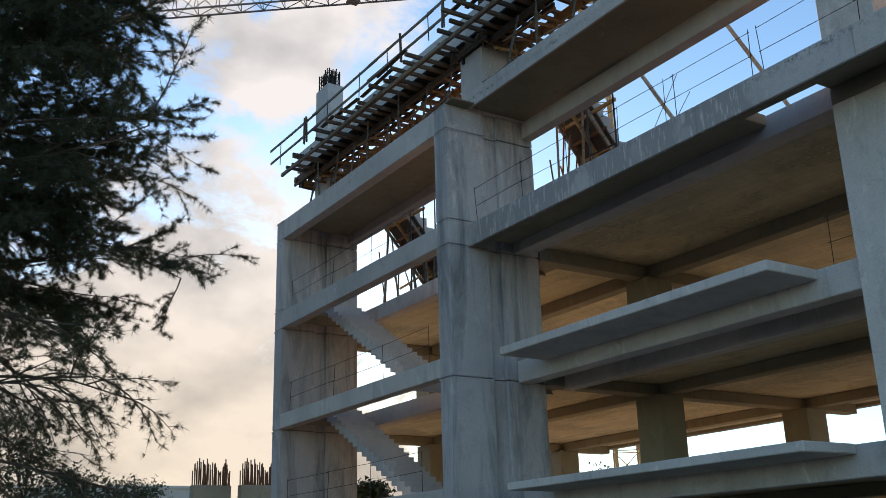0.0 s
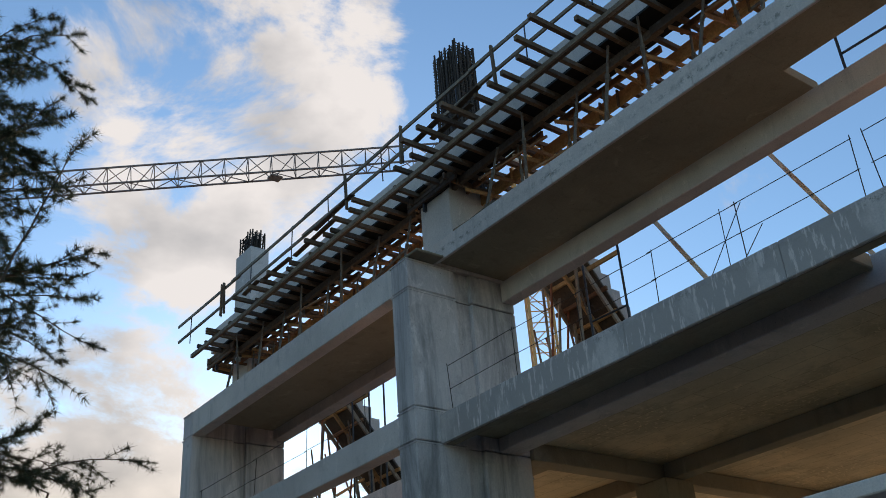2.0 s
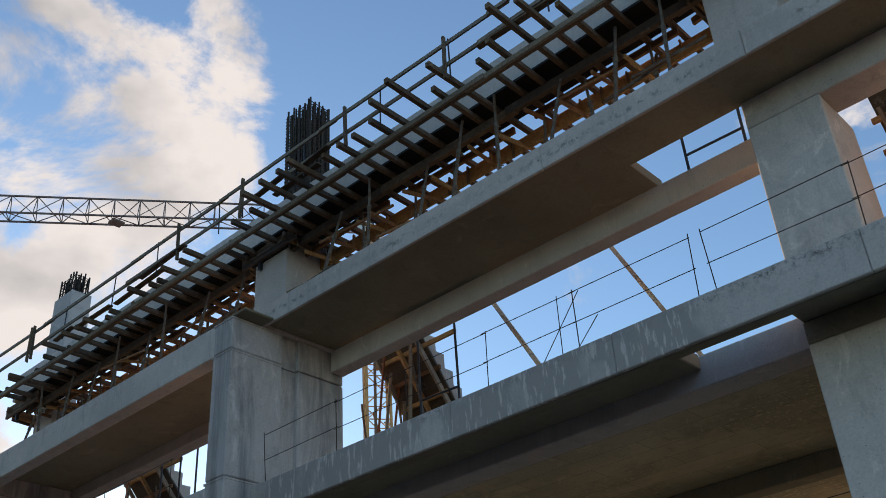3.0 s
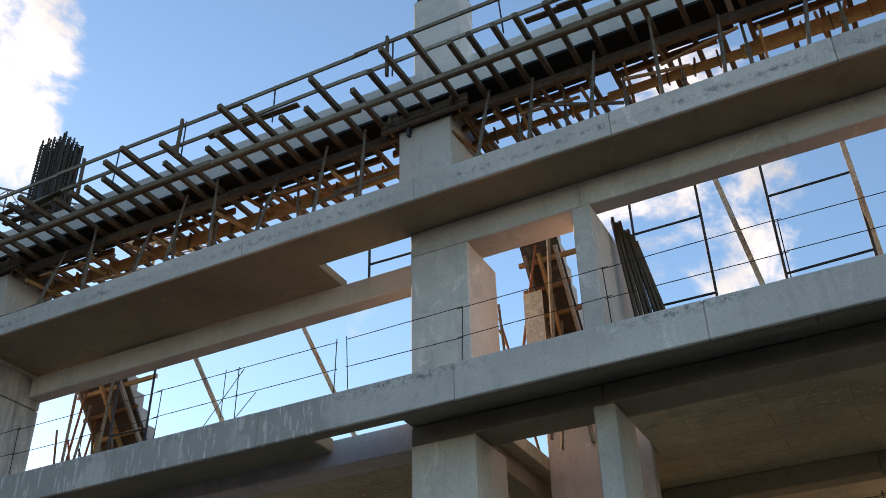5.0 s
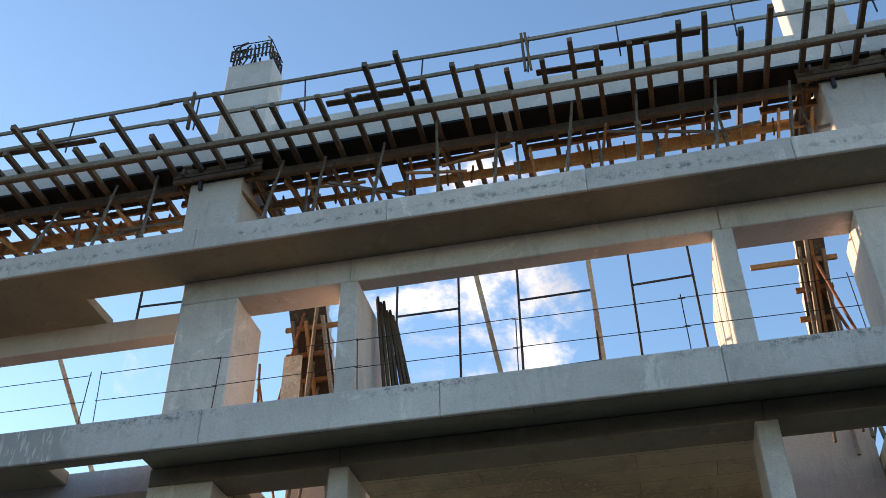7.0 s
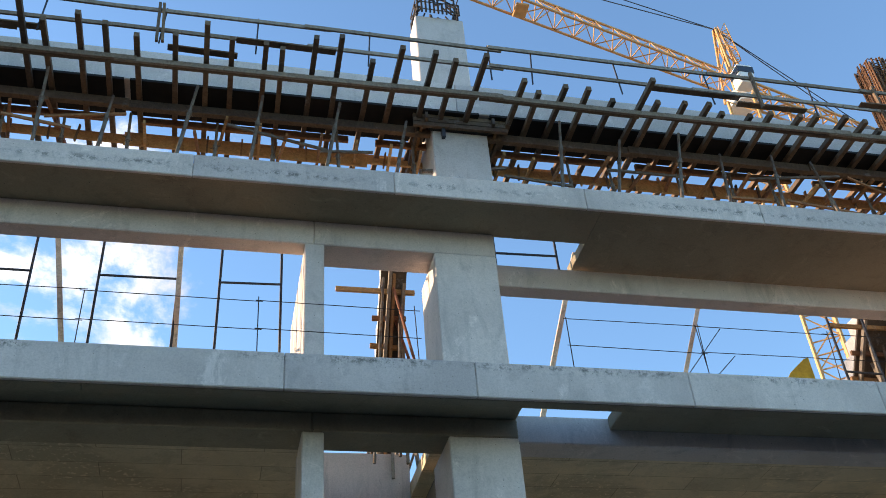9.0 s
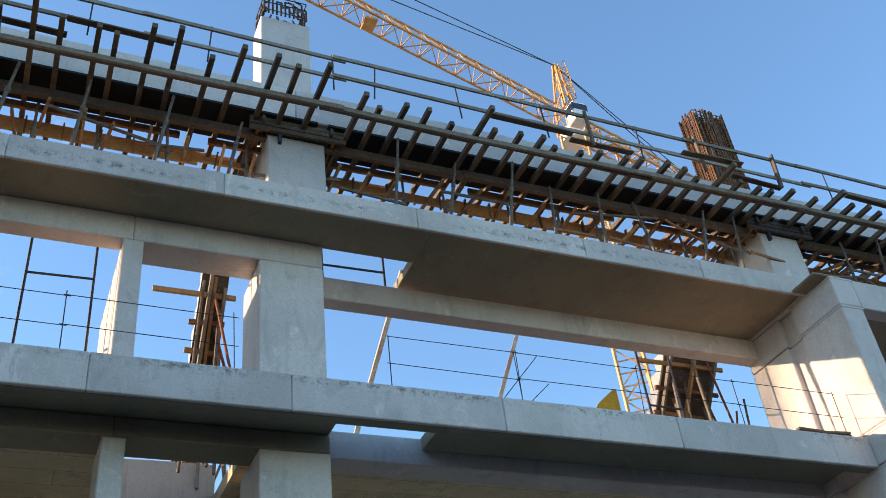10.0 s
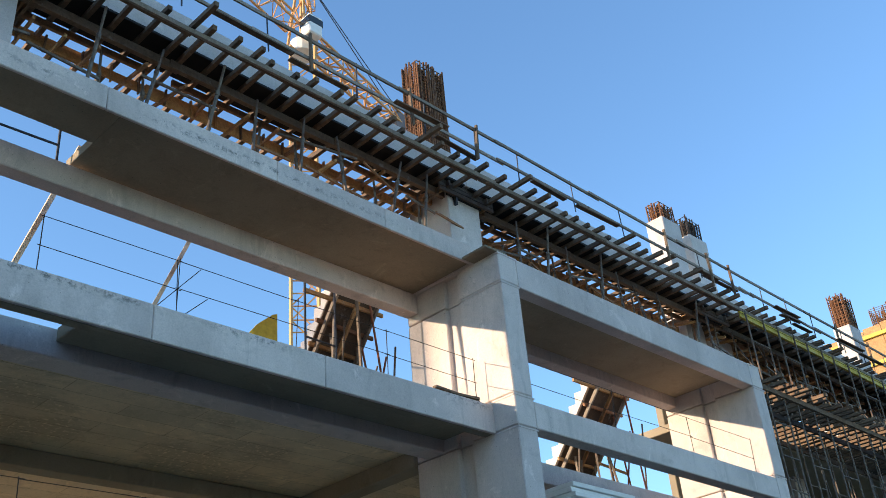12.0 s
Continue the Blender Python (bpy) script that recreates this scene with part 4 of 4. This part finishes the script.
# ---- loose things on the top floor ----
def yellow_sheet():
    t = thing("yellow_board", "faded yellow board with a printed patch, leaning behind the slab edge", "board", at=(13.2, 4.4, L3))
    bm = bmesh.new()
    prof = [(-0.42, 0.0), (0.45, 0.0), (0.42, 2.85), (0.30, 2.80), (-0.08, 2.48), (-0.34, 2.15), (-0.42, 1.7)]
    a = [bm.verts.new((px, -0.02, pz)) for px, pz in prof]
    b = [bm.verts.new((px, 0.02, pz)) for px, pz in prof]
    for i in range(len(prof)):
        j = (i + 1) % len(prof)
        bm.faces.new((a[i], a[j], b[j], b[i]))
    bm.faces.new(a)
    bm.faces.new(b[::-1])
    part("panel", bm, YELLOWPAINT, t)
    part("batten", box(0.32, 0.38, 0.03, 0.09, 0.0, 2.8), WOOD, t)


yellow_sheet()


def loose_timber(x, y, z, n, seed, length=1.3):
    t = thing("timber_offcuts", "small heap of timber offcuts lying on the slab", "timber offcuts", "timber offcuts")
    rng = random.Random(seed)
    for i in range(n):
        a = rng.uniform(-0.4, 0.4)
        stick("offcut", (x + rng.uniform(-0.15, 0.15), y + rng.uniform(-0.1, 0.1), z + 0.03 + 0.05 * (i // 2)), (x + length * math.cos(a), y + 0.3 * math.sin(a), z + 0.03 + 0.05 * (i // 2)), 0.1, 0.045, WOOD, t)


loose_timber(14.7, 0.75, L3, 6, 1, 1.0)
loose_timber(-15.4, 0.9, L4 + 0.45, 5, 2)
loose_timber(24.5, 0.6, L4, 8, 3)


# ---- pine ----
def pine():
    rng = random.Random(77)
    tree = thing("pine_tree", "dark pine with long needles and drooping bare lower twigs", "tree", at=(-22.6, -11.6, 0))
    wood, tv, tf = bmesh.new(), [], []

    def tuft(p, d, size):
        n = 24
        for _ in range(n):
            e = (d * 0.7 + Vector((rng.uniform(-1, 1), rng.uniform(-1, 1), rng.uniform(-1.0, 0.8)))).normalized()
            s = e.cross(Vector((rng.uniform(-1, 1), rng.uniform(-1, 1), rng.uniform(-1, 1)))).normalized() * 0.005
            q = p + e * size * rng.uniform(0.6, 1.15)
            k = len(tv)
            tv.extend((p - s, p + s, q))
            tf.append((k, k + 1, k + 2))

    def limb(p, d, length, r, level, droop):
        steps = 5 if level < 2 else 3
        pts = [p]
        for i in range(steps):
            d = (d + Vector((rng.uniform(-1, 1), rng.uniform(-1, 1), rng.uniform(-1, 1) - droop)) * 0.17).normalized()
            p = p + d * length / steps
            pts.append(p)
        for i in range(steps):
            r0, r1 = r * (1 - i / steps * 0.75), r * (1 - (i + 1) / steps * 0.75)
            add_bar(wood, pts[i], pts[i + 1], 2 * r0, n=5 if level < 2 else 3, w2=2 * r1)
        return pts, d

    def grow(p, d, length, r, level, droop, leafy):
        pts, dd = limb(p, d, length, r, level, droop)
        if level == 2:
            for i in range(1, len(pts)):
                for _ in range(3):
                    if rng.random() < leafy:
                        a, b = pts[i - 1], pts[i]
                        tuft(a.lerp(b, rng.random()), ((b - a).normalized() + Vector((rng.uniform(-1, 1), rng.uniform(-1, 1), rng.uniform(-0.4, 0.9))) * 0.5).normalized(), rng.uniform(0.13, 0.24))
            return
        count = 9 if level == 0 else 9
        for i in range(count):
            t = 0.22 + 0.78 * (i + rng.random()) / count
            seg = min(len(pts) - 2, int(t * (len(pts) - 1)))
            q = pts[seg].lerp(pts[seg + 1], t * (len(pts) - 1) - seg)
            side = Vector((rng.uniform(-1, 1), rng.uniform(-1, 1), rng.uniform(-0.7, 0.6)))
            e = ((pts[-1] - pts[0]).normalized() * 0.75 + side * 0.8).normalized()
            grow(q, e, length * (rng.uniform(0.40, 0.62) if level == 0 else rng.uniform(0.24, 0.38)) * (1.1 - 0.45 * t), r * 0.4, level + 1, droop, leafy)

    trunk = [Vector((0, 0, -0.2)), Vector((0.3, 0.2, 5)), Vector((0.1, 0.5, 10)), Vector((0.4, 0.3, 15)), Vector((0.2, 0.5, 20))]
    for i in range(4):
        add_bar(wood, trunk[i], trunk[i + 1], 0.62 - 0.13 * i, n=10, w2=0.49 - 0.13 * i)
    for i in range(100):
        t = (i + rng.random()) / 100
        z = 3.4 + 17.0 * t
        seg = min(3, int(z / 5))
        p = trunk[seg].lerp(trunk[seg + 1], z / 5 - seg)
        az = i * 2.39996 + rng.uniform(-0.3, 0.3)
        low = z < 7.2
        reach = (6.6 if low else 6.9 - 0.38 * max(0, z - 9.5)) * rng.uniform(0.72, 1.04)
        d = Vector((math.cos(az), math.sin(az), 0.30 if not low else 0.12)).normalized()
        grow(p, d, reach, 0.06, 0, 0.55 if low else 0.2, 0.4 if low else 0.9)
    for i in range(46):
        z = rng.uniform(7.5, 17.5)
        seg = min(3, int(z / 5))
        p = trunk[seg].lerp(trunk[seg + 1], z / 5 - seg)
        az = rng.uniform(-0.5, 2.2)
        grow(p, Vector((math.cos(az), math.sin(az), rng.uniform(-0.1, 0.4))).normalized(), rng.uniform(3.0, 5.2), 0.05, 0, 0.2, 1.0)
    part("trunk", wood, BARK, tree)
    me = bpy.data.meshes.new("crown")
    me.from_pydata([tuple(v) for v in tv], [], tf)
    me.materials.append(NEEDLE)
    part("crown", me, NEEDLE, tree)


pine()


# ---- distance to the side ----
def bushy_tree(x, y, h, r, seed, conifer=False):
    rng = random.Random(seed)
    tree = thing("tree", "dark distant tree with a ragged crown", "tree", "distant trees", at=(x, y, 0))
    wood = bar((0, 0, -0.1), (0, 0, h * 0.8), 0.4, n=7, w2=0.1)
    tv, tf = [], []
    for i in range(22):
        a, z = rng.uniform(0, 6.28), h * rng.uniform(0.3, 0.9)
        rr = r * (1.15 - z / h) if conifer else r * math.sin(math.pi * min(0.95, z / h)) * 0.9
        q = Vector((math.cos(a) * rr, math.sin(a) * rr, z + rr * 0.2))
        add_bar(wood, (0, 0, z * 0.8), q, 0.09, n=4, w2=0.02)
        for _ in range(130):
            p = Vector((0, 0, z * 0.85)).lerp(q, rng.uniform(0.35, 1.08)) + Vector((rng.gauss(0, 1), rng.gauss(0, 1), rng.gauss(0, 0.8))) * r * 0.16
            u = Vector((rng.uniform(-1, 1), rng.uniform(-1, 1), rng.uniform(-1, 1))) * 0.20
            v = Vector((rng.uniform(-1, 1), rng.uniform(-1, 1), rng.uniform(-1, 1))) * 0.20
            k = len(tv)
            tv.extend((p, p + u, p + v))
            tf.append((k, k + 1, k + 2))
    part("trunk", wood, BARK, tree)
    me = bpy.data.meshes.new("crown")
    me.from_pydata([tuple(v) for v in tv], [], tf)
    me.materials.append(LEAF)
    part("crown", me, LEAF, tree)


for x, y, h, r, s, c in ((-56.5, -4.5, 10.2, 2.6, 1, True), (-57.5, -1.6, 9.0, 2.6, 2, False), (-59.0, 1.4, 8.0, 2.2, 3, True), (-61.0, 4.2, 7.6, 2.2, 4, False),
                         (-55.5, -7.5, 9.0, 3.0, 5, False), (-33.0, 7.0, 4.6, 1.2, 6, False), (-60.0, 44.0, 9.0, 3.0, 7, False), (-66, 7.5, 7.4, 2.4, 8, False)):
    bushy_tree(x, y, h, r, s, c)


def street_lamp(x, y):
    t = thing("street_lamp", "grey street lamp with a curved arm", "street lamp", at=(x, y, 0))
    part("pole", bar((0, 0, 0), (0, 0, 5.4), 0.16, n=10, w2=0.09), STEEL, t)
    bm = bmesh.new()
    pts = [Vector((0, -1.9 * math.sin(a), 5.35 + 0.45 * (1 - math.cos(a * 1.3)) * 0.8)) for a in (0, 0.35, 0.75, 1.2)]
    for a, b in zip(pts[:-1], pts[1:]):
        add_bar(bm, a, b, 0.08, n=8)
    part("arm", bm, STEEL, t)
    part("lamp_head", box(-0.14, 0.14, -2.3, -1.7, 5.58, 5.72, 0.03), WHITEPAINT, t)


street_lamp(-56.0, -0.4)


def starter_wall(x, y0, y1):
    w = thing("concrete_wall", "low dark concrete wall with a row of rebar starter bars", "wall")
    part("wall", box(x - 0.3, x + 0.3, y0, y1, -0.1, 5.6, 0.02), SHADECONCRETE, w)
    rng = random.Random(9)
    y = y0 + 0.1
    while y < y1:
        for dx in (-0.2, 0.2):
            stick("bar", (x + dx, y, 5.55), (x + dx + rng.uniform(-0.06, 0.06), y + rng.uniform(-0.06, 0.06), 6.6 + rng.uniform(-0.3, 0.55)), 0.075, 0.075, REBAR, w, 5)
        y += rng.uniform(0.08, 0.14)


starter_wall(-51.8, 6.0, 8.2)
starter_wall(-51.0, 8.5, 12.4)


def far_house(x, y, w, d, h, seed):
    t = thing("house", "small pale rendered house far off", "house", "distant houses", at=(x, y, 0))
    part("wall", box(-d, d, -w, w, -0.2, h, 0.03), FARWALL, t)
    part("roof", box(-d - 0.3, d + 0.3, -w - 0.3, w + 0.3, h, h + 0.3, 0.03), FARWALL, t)
    for k in range(int(w)):
        for z in (1.0, 4.0):
            if z + 1.4 < h:
                part("window", box(d - 0.02, d + 0.03, -w + 0.6 + 2 * k, -w + 1.6 + 2 * k, z, z + 1.3), GLASS, t)


for x, y, w, d, h, s in ((-102, 16.5, 2.5, 4, 9.2, 1), (-106, 21.5, 2.5, 4, 9.6, 2), (-108, 11, 3, 4, 9.4, 3), (-120, 50, 5, 4, 8.0, 4)):
    far_house(x, y, w, d, h, s)


# ---- stacked boards in the far stair bay ----
def board_stack(x, y, z):
    t = thing("board_stack", "stack of white insulation boards on timber bearers", "boards")
    rng = random.Random(5)
    for k in range(6):
        part("board", box(x + rng.uniform(-0.1, 0.1), x + 2.3 + rng.uniform(-0.1, 0.1), y + rng.uniform(-0.08, 0.08), y + 1.1, z + 0.1 + 0.105 * k, z + 0.2 + 0.105 * k, 0.01), WHITEPAINT, t)
    for k in (0.2, 1.9):
        part("bearer", box(x + k, x + k + 0.1, y - 0.1, y + 1.2, z, z + 0.1), WOOD, t)


cb("floor_slab", 16.53, 25.99, 0.35, 2.40, L2 - 0.25, L2 - 0.02, SHADECONCRETE)
for k in range(2):
    tbl = thing("formwork_table", "rough timber table on scaffold legs", "formwork table")
    part("tabletop", box(18.2 + 3 * k, 20.9 + 3 * k, 0.7, 2.1, 7.05, 7.15), WOOD, tbl)
    for px in (18.4, 20.7):
        for py in (0.8, 2.0):
            stick("leg", (px + 3 * k, py, L2 - 0.02), (px + 3 * k, py, 7.05), 0.06, 0.06, STEEL, tbl, 8)
board_stack(18.4, 0.8, 7.15)
rng = random.Random(61)
for k in range(9):
    prop(17.0 + k * 0.95 + rng.uniform(-0.2, 0.2), 2.0 + rng.uniform(0, 0.3), L2 - 0.02, 2.55, (rng.uniform(-0.03, 0.03), 0))


# ---- shuttered core past the wing ----
def shuttered_core(x0, x1, y0, y1, z0, z1):
    t = thing("shuttered_core", "tall core in tan timber shutters with a work platform", "formwork")
    part("concrete_shaft", box(x0 + 0.2, x1, y0 + 0.2, y1, -0.1, z1 - 0.3, 0.02), PALE, t)
    rng = random.Random(8)
    n = 6
    for k in range(n):
        a, b = x0 + (x1 - x0) * k / n, x0 + (x1 - x0) * (k + 1) / n
        part("shutter", box(a + 0.01, b - 0.01, y0, y0 + 0.12, z0, z1 + rng.uniform(-0.1, 0.1)), NEWWOOD, t)
        c, d = y0 + 0.2 + (y1 - y0) * k / n, y0 + 0.2 + (y1 - y0) * (k + 1) / n
        part("shutter", box(x0, x0 + 0.12, c + 0.01, d - 0.01, z0, z1 + rng.uniform(-0.1, 0.1)), NEWWOOD, t)
    for z in (z0 + 0.4, (z0 + z1) / 2, z1 - 0.4):
        stick("waler", (x0 - 0.1, y0 - 0.08, z), (x1, y0 - 0.08, z), 0.1, 0.16, YELLOWPAINT, t)
        stick("waler", (x0 - 0.08, y0 - 0.1, z), (x0 - 0.08, y1, z), 0.1, 0.16, YELLOWPAINT, t)
    part("work_platform", box(x0 - 1.1, x1, y0 - 1.1, y0 - 0.1, z0 - 0.05, z0 + 0.03), YELLOWPAINT, t)
    for k in range(8):
        x = x0 - 1.0 + (x1 - x0 + 1) * k / 7
        stick("guard_post", (x, y0 - 1.05, z0), (x, y0 - 1.05, z0 + 1.2), 0.05, 0.05, STEEL, t, 6)
        stick("bracket", (x, y0 - 1.0, z0 - 0.03), (x, y0, z0 - 1.1), 0.07, 0.07, YELLOWPAINT, t)
    for z in (0.6, 1.15):
        stick("guard_rail", (x0 - 1.05, y0 - 1.06, z0 + z), (x1, y0 - 1.06, z0 + z), 0.04, 0.09, NEWWOOD, t)


shuttered_core(44.2, 49.5, 1.2, 6.0, 16.0, 19.3)
rebar_cage(44.6, 47.0, 1.5, 2.6, 19.2, 20.3, REBAR, 12, 5, 12, "tall rusty rebar standing out of the core")
